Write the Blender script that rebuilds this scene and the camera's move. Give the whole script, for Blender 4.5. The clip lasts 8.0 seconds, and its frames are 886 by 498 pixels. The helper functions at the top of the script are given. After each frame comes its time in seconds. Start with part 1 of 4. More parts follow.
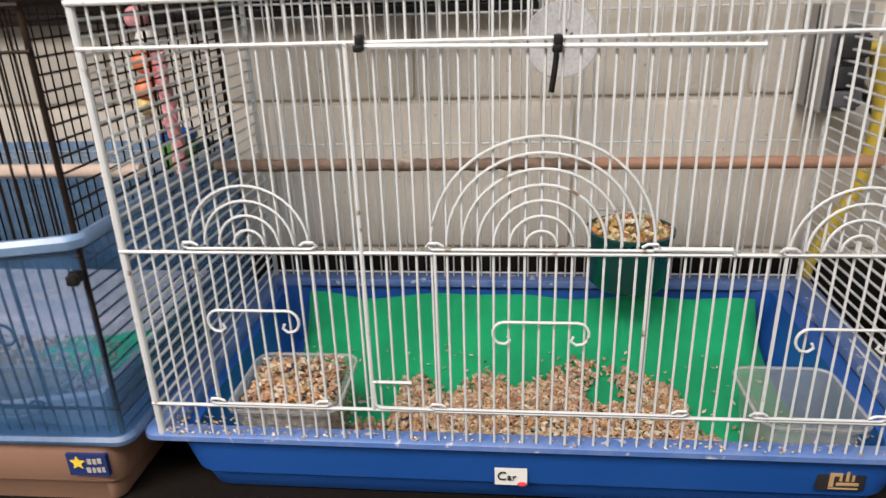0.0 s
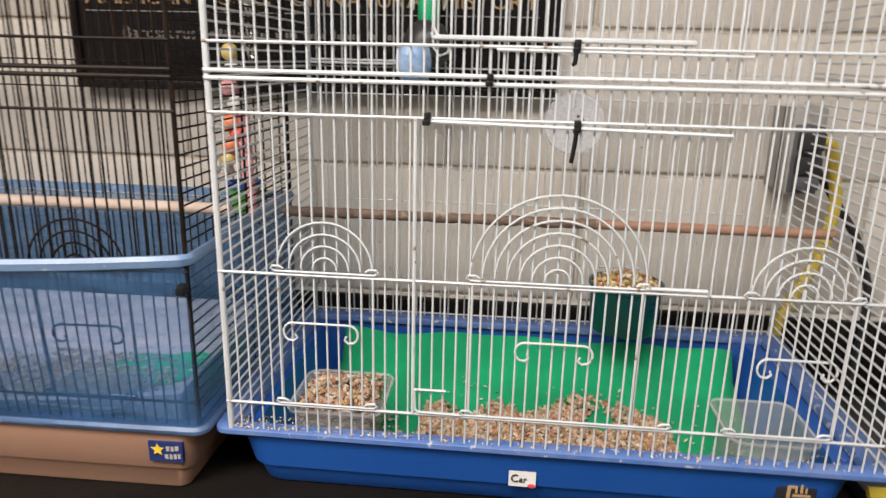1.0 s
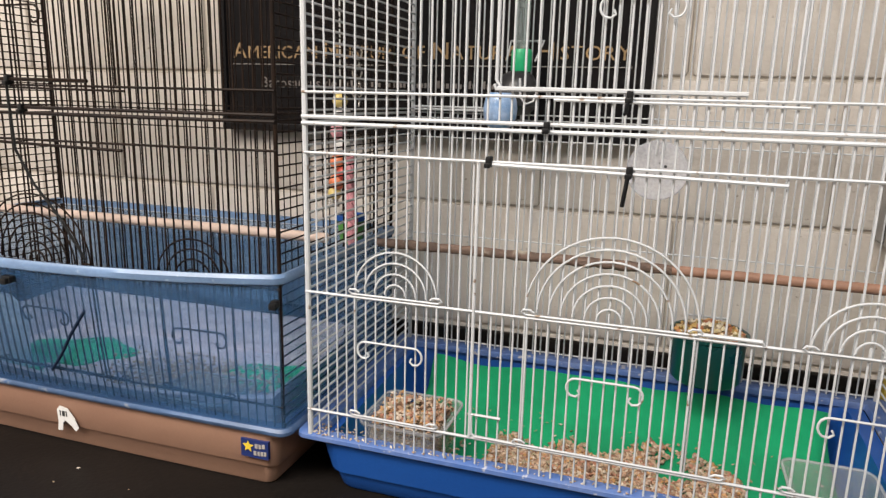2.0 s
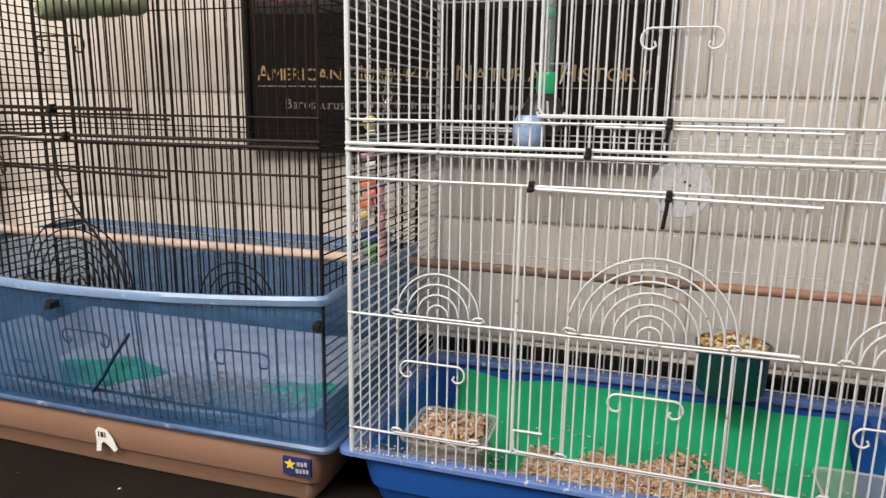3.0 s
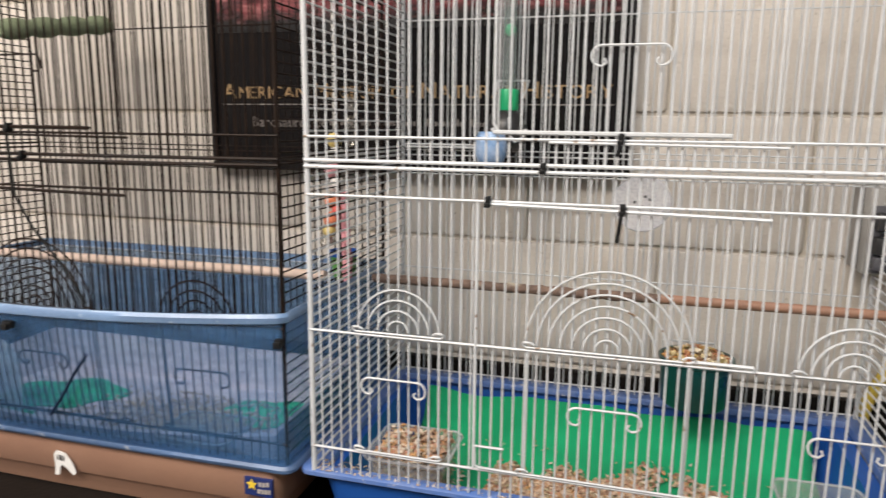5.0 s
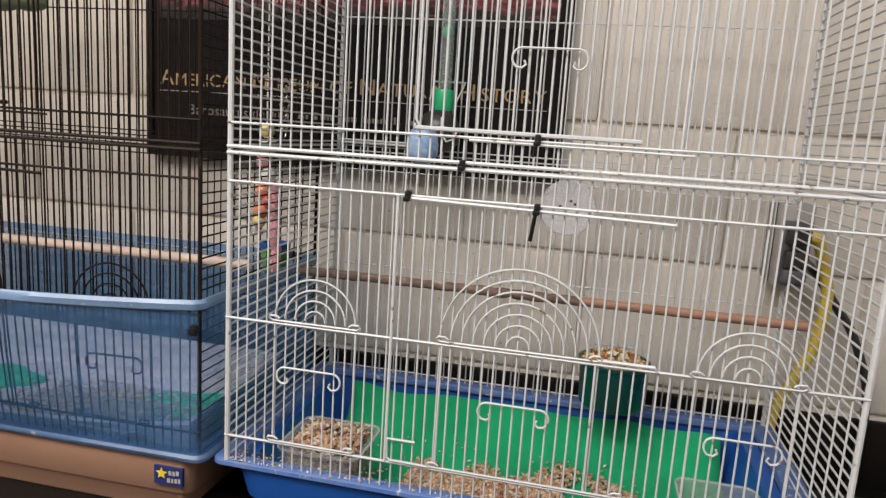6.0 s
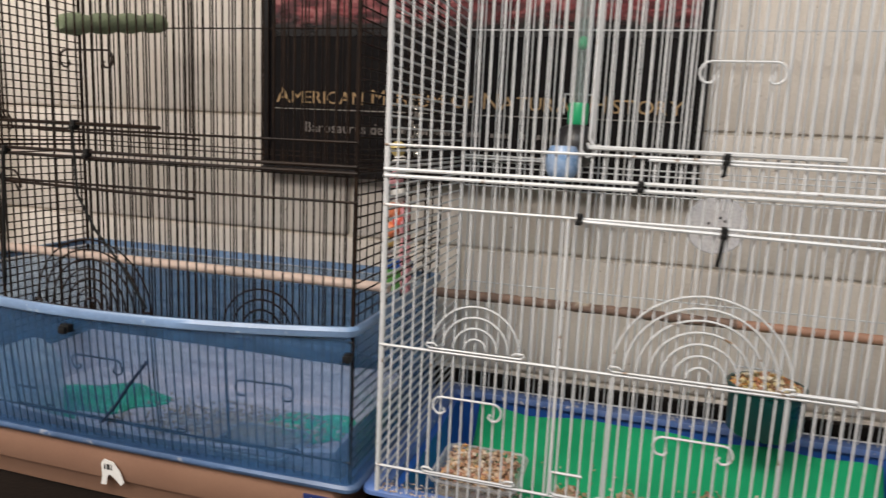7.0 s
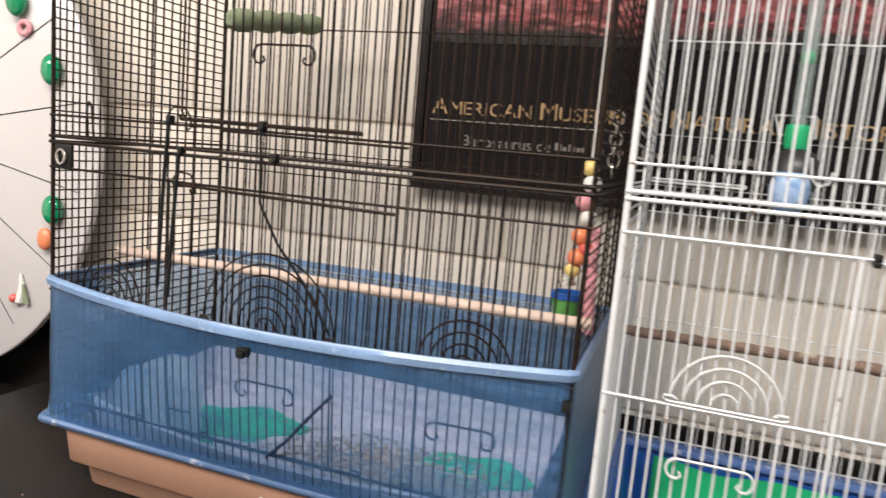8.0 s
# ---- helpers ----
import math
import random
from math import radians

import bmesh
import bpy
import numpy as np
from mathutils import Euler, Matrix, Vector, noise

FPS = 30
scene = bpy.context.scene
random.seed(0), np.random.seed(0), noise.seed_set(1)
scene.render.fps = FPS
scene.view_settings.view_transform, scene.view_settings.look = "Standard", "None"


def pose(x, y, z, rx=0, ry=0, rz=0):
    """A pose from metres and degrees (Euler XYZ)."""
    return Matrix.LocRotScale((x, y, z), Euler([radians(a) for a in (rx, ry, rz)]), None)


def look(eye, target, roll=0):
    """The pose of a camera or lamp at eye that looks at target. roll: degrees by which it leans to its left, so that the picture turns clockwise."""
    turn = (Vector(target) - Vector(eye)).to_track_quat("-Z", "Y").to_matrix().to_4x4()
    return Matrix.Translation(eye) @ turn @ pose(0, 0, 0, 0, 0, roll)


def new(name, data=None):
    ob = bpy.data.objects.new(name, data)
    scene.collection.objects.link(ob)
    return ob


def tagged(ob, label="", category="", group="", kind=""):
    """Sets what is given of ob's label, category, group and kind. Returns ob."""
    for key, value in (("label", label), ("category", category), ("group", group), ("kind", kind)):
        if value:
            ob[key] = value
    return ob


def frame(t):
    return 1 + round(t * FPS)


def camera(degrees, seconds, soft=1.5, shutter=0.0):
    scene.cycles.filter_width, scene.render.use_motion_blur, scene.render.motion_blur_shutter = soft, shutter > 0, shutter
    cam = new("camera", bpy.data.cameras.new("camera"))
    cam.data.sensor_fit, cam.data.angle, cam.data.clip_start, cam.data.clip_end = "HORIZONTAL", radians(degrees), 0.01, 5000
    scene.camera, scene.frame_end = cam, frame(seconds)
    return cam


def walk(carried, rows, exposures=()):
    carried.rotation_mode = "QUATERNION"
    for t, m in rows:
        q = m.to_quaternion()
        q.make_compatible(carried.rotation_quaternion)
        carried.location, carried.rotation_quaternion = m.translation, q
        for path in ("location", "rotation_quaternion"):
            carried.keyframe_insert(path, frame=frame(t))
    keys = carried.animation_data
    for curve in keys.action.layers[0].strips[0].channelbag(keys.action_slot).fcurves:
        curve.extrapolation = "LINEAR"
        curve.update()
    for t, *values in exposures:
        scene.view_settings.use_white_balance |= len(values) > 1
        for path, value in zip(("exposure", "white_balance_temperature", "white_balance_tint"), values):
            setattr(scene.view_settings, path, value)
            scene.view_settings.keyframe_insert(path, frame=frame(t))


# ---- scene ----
cam = camera(66.1, 8.0, soft=1.35, shutter=0.36)
PATH = [
    (0, (0.013, 0.012, 1.235), (-0.181, 1.862, 0.499), -1.9),
    (0.5, (-0.027, -0.075, 1.245), (-0.116, 1.831, 0.645), -1.9),
    (1, (-0.015, -0.133, 1.25), (-0.195, 1.785, 0.709), 1.3),
    (1.5, (0.056, -0.165, 1.264), (-0.459, 1.717, 0.825), 2.2),
    (1.7, (0.083, -0.164, 1.254), (-0.526, 1.691, 0.819), 1.5),
    (3, (0.029, -0.204, 1.275), (-0.546, 1.668, 0.867), 0.9),
    (3.5, (0.004, -0.22, 1.273), (-0.597, 1.653, 0.913), 0.6),
    (4, (-0.005, -0.226, 1.272), (-0.645, 1.637, 0.928), 0.9),
    (4.5, (0.003, -0.232, 1.271), (-0.615, 1.638, 0.923), 1.5),
    (5, (0.055, -0.198, 1.274), (-0.476, 1.697, 0.916), 0.6),
    (5.2, (0.074, -0.192, 1.274), (-0.4, 1.718, 0.919), 1.2),
    (6.3, (0.099, -0.201, 1.26), (-0.327, 1.725, 0.928), 4.2),
    (6.5, (0.075, -0.203, 1.271), (-0.414, 1.705, 0.922), 4.1),
    (7, (-0.038, -0.196, 1.273), (-0.571, 1.704, 0.943), 2.6),
    (7.5, (-0.163, -0.201, 1.266), (-0.702, 1.698, 0.946), 4.0),
    (8, (-0.251, -0.162, 1.255), (-0.896, 1.711, 0.975), 4.9),
]
EXPOSURES = [(0.0, 0.05), (0.5, 0.07), (1.0, 0.06), (1.5, 0.03), (3.0, -0.02), (3.5, 0.02), (4.5, -0.02), (5.0, 0.0), (6.3, -0.28), (7.0, -0.28), (7.5, 0.08), (8.0, 0.33)]
walk(cam, [(t, look(eye, target, roll)) for t, eye, target, roll in PATH], EXPOSURES)

# ---- light ----
world = bpy.data.worlds.new("room_air")
world.use_nodes = True
world.node_tree.nodes["Background"].inputs[0].default_value = (0.9, 0.93, 1.0, 1)
world.node_tree.nodes["Background"].inputs[1].default_value = 0.015
scene.world = world


# Unseen lamps without fixtures, assumed overhead from the soft shadow below the poster.
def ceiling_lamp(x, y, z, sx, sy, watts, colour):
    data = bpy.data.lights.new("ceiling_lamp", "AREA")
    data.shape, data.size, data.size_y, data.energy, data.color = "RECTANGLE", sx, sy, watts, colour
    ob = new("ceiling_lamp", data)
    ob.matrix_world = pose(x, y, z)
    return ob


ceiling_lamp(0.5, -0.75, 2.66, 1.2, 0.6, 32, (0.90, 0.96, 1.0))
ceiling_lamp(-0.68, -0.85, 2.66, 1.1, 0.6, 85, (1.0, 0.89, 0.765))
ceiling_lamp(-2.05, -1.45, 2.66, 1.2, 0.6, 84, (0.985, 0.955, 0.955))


# ---- materials ----
def material(name, base, rough=0.5, metal=0.0, vary=0.15, scale=20.0, fine=200.0, bump=0.1, second=None, spots=0.0,
             spot_colour=(0.1, 0.07, 0.04), spot_scale=40.0, random=0.0, coat=0.0, spec=0.5):
    """A surface with broad and fine variation, an optional second tone and optional spots of dirt."""
    m = bpy.data.materials.new(name)
    m.use_nodes = True
    nt = m.node_tree
    n, k = nt.nodes, nt.links
    b = n["Principled BSDF"]
    b.inputs["Roughness"].default_value = rough
    b.inputs["Metallic"].default_value = metal
    b.inputs["Coat Weight"].default_value = coat
    b.inputs["Specular IOR Level"].default_value = spec
    tc = n.new("ShaderNodeTexCoord")
    big = n.new("ShaderNodeTexNoise")
    big.inputs["Scale"].default_value, big.inputs["Detail"].default_value = scale, 4
    small = n.new("ShaderNodeTexNoise")
    small.inputs["Scale"].default_value, small.inputs["Detail"].default_value = fine, 3
    for t in (big, small):
        k.new(tc.outputs["Object"], t.inputs["Vector"])
    mix = n.new("ShaderNodeMix")
    mix.data_type = "RGBA"
    c2 = second or [c * (1 - vary) for c in base]
    mix.inputs["A"].default_value, mix.inputs["B"].default_value = (*base, 1), (*c2, 1)
    ramp = n.new("ShaderNodeMapRange")
    ramp.inputs["From Min"].default_value, ramp.inputs["From Max"].default_value = 0.35, 0.65
    k.new(big.outputs["Fac"], ramp.inputs["Value"])
    k.new(ramp.outputs["Result"], mix.inputs["Factor"])
    hsv = n.new("ShaderNodeHueSaturation")
    vr = n.new("ShaderNodeMapRange")
    vr.inputs["To Min"].default_value, vr.inputs["To Max"].default_value = 1 - vary, 1 + vary
    k.new(small.outputs["Fac"], vr.inputs["Value"])
    k.new(vr.outputs["Result"], hsv.inputs["Value"])
    k.new(mix.outputs["Result"], hsv.inputs["Color"])
    out = hsv.outputs["Color"]
    if random:
        info = n.new("ShaderNodeObjectInfo")
        h2 = n.new("ShaderNodeHueSaturation")
        r2 = n.new("ShaderNodeMapRange")
        r2.inputs["To Min"].default_value, r2.inputs["To Max"].default_value = 1 - random, 1 + random
        k.new(info.outputs["Random"], r2.inputs["Value"])
        k.new(r2.outputs["Result"], h2.inputs["Value"])
        k.new(out, h2.inputs["Color"])
        out = h2.outputs["Color"]
    if spots:
        sp = n.new("ShaderNodeTexNoise")
        sp.inputs["Scale"].default_value, sp.inputs["Detail"].default_value = spot_scale, 5
        k.new(tc.outputs["Object"], sp.inputs["Vector"])
        sr = n.new("ShaderNodeMapRange")
        sr.inputs["From Min"].default_value, sr.inputs["From Max"].default_value = 0.66 - 0.1 * spots, 0.72 - 0.1 * spots
        k.new(sp.outputs["Fac"], sr.inputs["Value"])
        m2 = n.new("ShaderNodeMix")
        m2.data_type = "RGBA"
        m2.inputs["B"].default_value = (*spot_colour, 1)
        k.new(sr.outputs["Result"], m2.inputs["Factor"])
        k.new(out, m2.inputs["A"])
        out = m2.outputs["Result"]
    k.new(out, b.inputs["Base Color"])
    rr = n.new("ShaderNodeMapRange")
    rr.inputs["To Min"].default_value, rr.inputs["To Max"].default_value = max(rough - 0.12, 0.02), min(rough + 0.12, 1)
    k.new(big.outputs["Fac"], rr.inputs["Value"])
    k.new(rr.outputs["Result"], b.inputs["Roughness"])
    if bump:
        bp = n.new("ShaderNodeBump")
        bp.inputs["Strength"].default_value, bp.inputs["Distance"].default_value = bump, 0.002
        k.new(small.outputs["Fac"], bp.inputs["Height"])
        k.new(bp.outputs["Normal"], b.inputs["Normal"])
    return m


def clear(name, tint, body, share, rough=0.2, gloss_rough=0.15):
    """Thin plastic: part of the light passes straight through, tinted; the rest meets the plastic's own colour."""
    m = material(name, body, rough, vary=0.12, scale=14, fine=120, bump=0.03)
    nt = m.node_tree
    n, k = nt.nodes, nt.links
    out, b = n["Material Output"], n["Principled BSDF"]
    tr = n.new("ShaderNodeBsdfTransparent")
    tr.inputs["Color"].default_value = (*tint, 1)
    ns = n.new("ShaderNodeTexNoise")
    ns.inputs["Scale"].default_value, ns.inputs["Detail"].default_value = 18, 6
    mr = n.new("ShaderNodeMapRange")
    mr.inputs["To Min"].default_value, mr.inputs["To Max"].default_value = min(share + 0.22, 1), max(share - 0.22, 0)
    k.new(ns.outputs["Fac"], mr.inputs["Value"])
    tl = n.new("ShaderNodeBsdfTranslucent")
    tl.inputs["Color"].default_value = (*[min(1.0, c * 1.5) for c in body], 1)
    m1 = n.new("ShaderNodeMixShader")
    m1.inputs["Fac"].default_value = 0.4
    k.new(b.outputs["BSDF"], m1.inputs[1])
    k.new(tl.outputs["BSDF"], m1.inputs[2])
    mx = n.new("ShaderNodeMixShader")
    k.new(mr.outputs["Result"], mx.inputs["Fac"])
    k.new(m1.outputs["Shader"], mx.inputs[1])
    k.new(tr.outputs["BSDF"], mx.inputs[2])
    gl = n.new("ShaderNodeBsdfGlossy")
    gl.inputs["Roughness"].default_value = gloss_rough
    lw = n.new("ShaderNodeLayerWeight")
    edge = n.new("ShaderNodeMath")
    edge.operation = "POWER"
    edge.inputs[1].default_value = 4.0
    k.new(lw.outputs["Facing"], edge.inputs[0])
    fr = n.new("ShaderNodeMapRange")
    fr.inputs["To Min"].default_value, fr.inputs["To Max"].default_value = 0.02, 0.45
    k.new(edge.outputs[0], fr.inputs["Value"])
    top = n.new("ShaderNodeMixShader")
    k.new(fr.outputs["Result"], top.inputs["Fac"])
    k.new(mx.outputs["Shader"], top.inputs[1])
    k.new(gl.outputs["BSDF"], top.inputs[2])
    k.new(top.outputs["Shader"], out.inputs["Surface"])
    return m


def grains(name, colours, rough=0.6):
    """Small loose pieces, each of one tone out of a ramp."""
    m = bpy.data.materials.new(name)
    m.use_nodes = True
    n, k = m.node_tree.nodes, m.node_tree.links
    geo = n.new("ShaderNodeNewGeometry")
    ramp = n.new("ShaderNodeValToRGB")
    ramp.color_ramp.interpolation = "CONSTANT"
    while len(ramp.color_ramp.elements) < len(colours):
        ramp.color_ramp.elements.new(0.5)
    for i, c in enumerate(colours):
        ramp.color_ramp.elements[i].position = i / len(colours)
        ramp.color_ramp.elements[i].color = (*c, 1)
    k.new(geo.outputs["Random Per Island"], ramp.inputs["Fac"])
    k.new(ramp.outputs["Color"], n["Principled BSDF"].inputs["Base Color"])
    n["Principled BSDF"].inputs["Roughness"].default_value = rough
    return m


M_WHITE = material("white_coated_wire", (0.465, 0.475, 0.495), 0.4, vary=0.1, scale=30, fine=400, bump=0.05, spots=0.2,
                   spot_colour=(0.16, 0.10, 0.06), spot_scale=75)
M_BLACK = material("black_coated_wire", (0.009, 0.0065, 0.006), 0.42, vary=0.3, scale=30, fine=400, bump=0.08, second=(0.017, 0.010, 0.007), spec=0.08)
M_ZIP = material("black_nylon", (0.006, 0.006, 0.0065), 0.45, vary=0.2, spec=0.2)
M_BLUE = material("blue_plastic", (0.008, 0.064, 0.285), 0.4, vary=0.12, scale=8, fine=300, bump=0.05, second=(0.010, 0.072, 0.305))
M_RIM = material("soiled_blue_plastic", (0.045, 0.105, 0.30), 0.5, vary=0.2, scale=30, fine=300, bump=0.1, second=(0.085, 0.135, 0.30), spots=0.4,
                 spot_colour=(0.34, 0.34, 0.39), spot_scale=80)
# Broad darker tone paints the uneven mat's shading into the felt.
M_GREEN = material("green_felt", (0.0, 0.31, 0.125), 0.95, vary=0.14, scale=11, fine=600, bump=0.6, second=(0.0, 0.23, 0.092))
# Brighter copy of the felt: the lit cage floor put into its colour.
M_SCRAP = material("brightened_green_felt", (0.01, 0.44, 0.21), 0.95, vary=0.2, scale=25, fine=500, bump=0.5, second=(0.01, 0.33, 0.15))
M_CUP = material("dark_green_plastic", (0.004, 0.052, 0.048), 0.3, vary=0.15, scale=20, fine=300, bump=0.05)
M_CLEAR = clear("clear_plastic", (0.94, 0.955, 0.95), (0.55, 0.56, 0.55), 0.77, 0.1)
M_DISC = clear("clear_disc", (0.95, 0.95, 0.97), (0.74, 0.75, 0.80), 0.62, 0.12)
M_FILM = clear("translucent_blue_plastic", (0.76, 0.835, 0.91), (0.10, 0.265, 0.53), 0.79, 0.2, 0.35)
M_LIP = material("pale_blue_plastic_lip", (0.13, 0.21, 0.355), 0.38, vary=0.2, scale=14, fine=200, bump=0.08, spots=0.3,
                 spot_colour=(0.22, 0.29, 0.40), spot_scale=70)
M_FOOT = material("scuffed_blue_plastic", (0.065, 0.115, 0.225), 0.45, vary=0.25, scale=18, fine=200, bump=0.12, spots=0.3, spot_colour=(0.22, 0.24, 0.30), spot_scale=60)
M_BASE = material("brown_plastic", (0.31, 0.178, 0.122), 0.5, vary=0.08, scale=6, fine=250, bump=0.06, second=(0.275, 0.152, 0.105))
M_WOOD = material("perch_wood", (0.20, 0.13, 0.10), 0.8, vary=0.35, scale=60, fine=240, bump=0.9, second=(0.11, 0.075, 0.06),
                  spots=0.5, spot_colour=(0.36, 0.32, 0.26), spot_scale=22)
M_STICK = material("dark_stick", (0.012, 0.022, 0.05), 0.75, vary=0.2, scale=60, fine=300, bump=0.2, spec=0.1)
M_PERCH = material("plain_dowel", (0.34, 0.185, 0.125), 0.6, vary=0.15, scale=30, fine=200, bump=0.3)
M_PALEWOOD = material("pale_dowel", (0.58, 0.45, 0.385), 0.6, vary=0.12, scale=20, fine=150, bump=0.3)
M_SEED = grains("mixed_seed", [(0.34, 0.20, 0.12), (0.42, 0.29, 0.19), (0.27, 0.15, 0.09), (0.47, 0.35, 0.25), (0.36, 0.17, 0.11),
                               (0.44, 0.24, 0.10), (0.24, 0.14, 0.09), (0.40, 0.29, 0.22), (0.52, 0.43, 0.34), (0.29, 0.24, 0.15)])
M_HUSK = grains("husks", [(0.40, 0.30, 0.20), (0.32, 0.21, 0.13), (0.52, 0.44, 0.36), (0.26, 0.17, 0.10)])
M_WALL = material("painted_block", (0.555, 0.508, 0.466), 0.62, vary=0.07, scale=5, fine=230, bump=0.5, second=(0.525, 0.475, 0.427), random=0.025,
                  spots=-0.35, spot_colour=(0.30, 0.26, 0.22), spot_scale=95)
M_MORTAR = material("painted_mortar", (0.50, 0.45, 0.385), 0.75, vary=0.12, scale=15, fine=220, bump=0.4)
M_ROOM = material("plain_wall_paint", (0.62, 0.58, 0.52), 0.8, vary=0.05, scale=3, fine=90, bump=0.1)
M_CEIL = material("ceiling_white", (0.75, 0.74, 0.71), 0.9, vary=0.05, scale=3, fine=90, bump=0.1)
M_FLOOR = material("vinyl_floor", (0.30, 0.28, 0.25), 0.45, vary=0.12, scale=4, fine=60, bump=0.05)
M_TABLE = material("black_tabletop", (0.007, 0.006, 0.0055), 0.45, vary=0.35, scale=5, fine=180, bump=0.15, second=(0.010, 0.008, 0.007), spec=0.1)
M_FRAME = material("black_frame", (0.013, 0.012, 0.013), 0.35, vary=0.2, bump=0.05, spec=0.18)
M_POSTER = material("poster_black", (0.0072, 0.0066, 0.0076), 0.22, vary=0.2, scale=4, fine=80, bump=0.0, second=(0.0095, 0.0085, 0.0095), spec=0.2)


def painted_art(name, low, high):
    """Printed picture: broad reddish strokes that thin out to black between two heights."""
    m = material(name, (0.05, 0.02, 0.024), 0.28, vary=0.3, scale=30, fine=160, bump=0.0)
    n, k = m.node_tree.nodes, m.node_tree.links
    b = n["Principled BSDF"]
    tc = n.new("ShaderNodeTexCoord")
    mp = n.new("ShaderNodeMapping")
    mp.inputs["Scale"].default_value = (22, 1, 75)
    mp.inputs["Rotation"].default_value = (0, 0.12, 0)
    k.new(tc.outputs["Object"], mp.inputs["Vector"])
    ns = n.new("ShaderNodeTexNoise")
    ns.inputs["Scale"].default_value, ns.inputs["Detail"].default_value = 1.0, 6
    ns.inputs["Distortion"].default_value = 0.8
    k.new(mp.outputs["Vector"], ns.inputs["Vector"])
    ramp = n.new("ShaderNodeValToRGB")
    tones = ((0.30, (0.02, 0.010, 0.013)), (0.45, (0.10, 0.020, 0.024)), (0.56, (0.20, 0.045, 0.050)), (0.70, (0.34, 0.14, 0.14)))
    while len(ramp.color_ramp.elements) < len(tones):
        ramp.color_ramp.elements.new(0.5)
    for e, (p, c) in zip(ramp.color_ramp.elements, tones):
        e.position, e.color = p, (*c, 1)
    k.new(ns.outputs["Fac"], ramp.inputs["Fac"])
    sep = n.new("ShaderNodeSeparateXYZ")
    k.new(tc.outputs["Object"], sep.inputs["Vector"])
    wob = n.new("ShaderNodeMath")
    wob.operation = "MULTIPLY_ADD"
    wob.inputs[1].default_value = 0.05
    k.new(ns.outputs["Fac"], wob.inputs[0])
    k.new(sep.outputs["Z"], wob.inputs[2])
    fade = n.new("ShaderNodeMapRange")
    fade.inputs["From Min"].default_value, fade.inputs["From Max"].default_value = low, high
    k.new(wob.outputs[0], fade.inputs["Value"])
    mix = n.new("ShaderNodeMix")
    mix.data_type = "RGBA"
    mix.inputs["A"].default_value = (0.0072, 0.0066, 0.0076, 1)
    k.new(fade.outputs["Result"], mix.inputs["Factor"])
    k.new(ramp.outputs["Color"], mix.inputs["B"])
    k.new(mix.outputs["Result"], b.inputs["Base Color"])
    return m


M_ART = painted_art("poster_red_art", 1.466, 1.49)
M_GOLD = material("gold_ink", (0.37, 0.24, 0.12), 0.35, vary=0.15, scale=60, bump=0.0)
M_GREYINK = material("grey_ink", (0.34, 0.31, 0.29), 0.4, vary=0.15, scale=60, bump=0.0)
M_DIMINK = material("dim_grey_ink", (0.20, 0.175, 0.165), 0.4, vary=0.15, scale=60, bump=0.0)
M_PAPER = material("white_paper", (0.58, 0.57, 0.56), 0.8, vary=0.06, scale=40, fine=300, bump=0.15)
M_INK = material("black_ink", (0.02, 0.02, 0.022), 0.6, vary=0.1, bump=0.0)
M_RED = material("red_ink", (0.55, 0.05, 0.07), 0.6, vary=0.1, bump=0.0)
M_NAVY = material("navy_label", (0.012, 0.025, 0.12), 0.4, vary=0.15, bump=0.0)
M_YELLOW = material("yellow_plastic", (0.66, 0.47, 0.04), 0.4, vary=0.12, scale=30, fine=200, bump=0.1)
M_CORD = material("yellow_cord", (0.58, 0.42, 0.06), 0.5, vary=0.12, scale=60, fine=300, bump=0.15)
M_GREY = material("grey_metal_box", (0.30, 0.29, 0.28), 0.45, vary=0.12, scale=20, fine=200, bump=0.08)
M_DARK = material("dark_plastic", (0.02, 0.02, 0.023), 0.4, vary=0.25, bump=0.05)
M_SLATE = material("slate_plastic", (0.085, 0.085, 0.10), 0.45, vary=0.2, bump=0.05)
M_MILK = clear("milky_plastic", (0.93, 0.95, 0.97), (0.66, 0.70, 0.76), 0.42, 0.25)
M_BOTTLE = clear("bottle_plastic", (0.86, 0.92, 0.92), (0.50, 0.56, 0.56), 0.72, 0.1)
M_CAPGREEN = material("bright_green_plastic", (0.01, 0.36, 0.15), 0.35, vary=0.1, bump=0.03)
# Paler second tone paints mottled highlights into the cup's colour.
M_PALEBLUE = material("pale_blue_plastic", (0.17, 0.29, 0.50), 0.3, vary=0.15, scale=70, bump=0.1, second=(0.32, 0.42, 0.60))
M_ROLL = material("green_mineral_perch", (0.14, 0.175, 0.105), 0.9, vary=0.2, scale=40, fine=350, bump=0.9, second=(0.18, 0.215, 0.14))
M_CUPG = material("lime_plastic", (0.10, 0.30, 0.07), 0.4, vary=0.15, scale=40, bump=0.05)
M_ROPE = material("pink_rope", (0.62, 0.28, 0.32), 0.85, vary=0.25, scale=120, fine=500, bump=0.6)
M_ORANGE = material("orange_bead", (0.62, 0.19, 0.09), 0.4, vary=0.1)
M_REDB = material("red_bead", (0.52, 0.09, 0.07), 0.4, vary=0.1)
M_YELB = material("yellow_bead", (0.58, 0.45, 0.16), 0.4, vary=0.1)
M_STEEL = material("bell_metal", (0.55, 0.53, 0.5), 0.25, metal=1.0, vary=0.1)
M_WHEEL = material("glossy_white_board", (0.46, 0.44, 0.45), 0.22, vary=0.03, scale=3, bump=0.0)
M_GEM = material("green_glass_bead", (0.0, 0.20, 0.085), 0.1, vary=0.1, coat=0.6, bump=0.0)
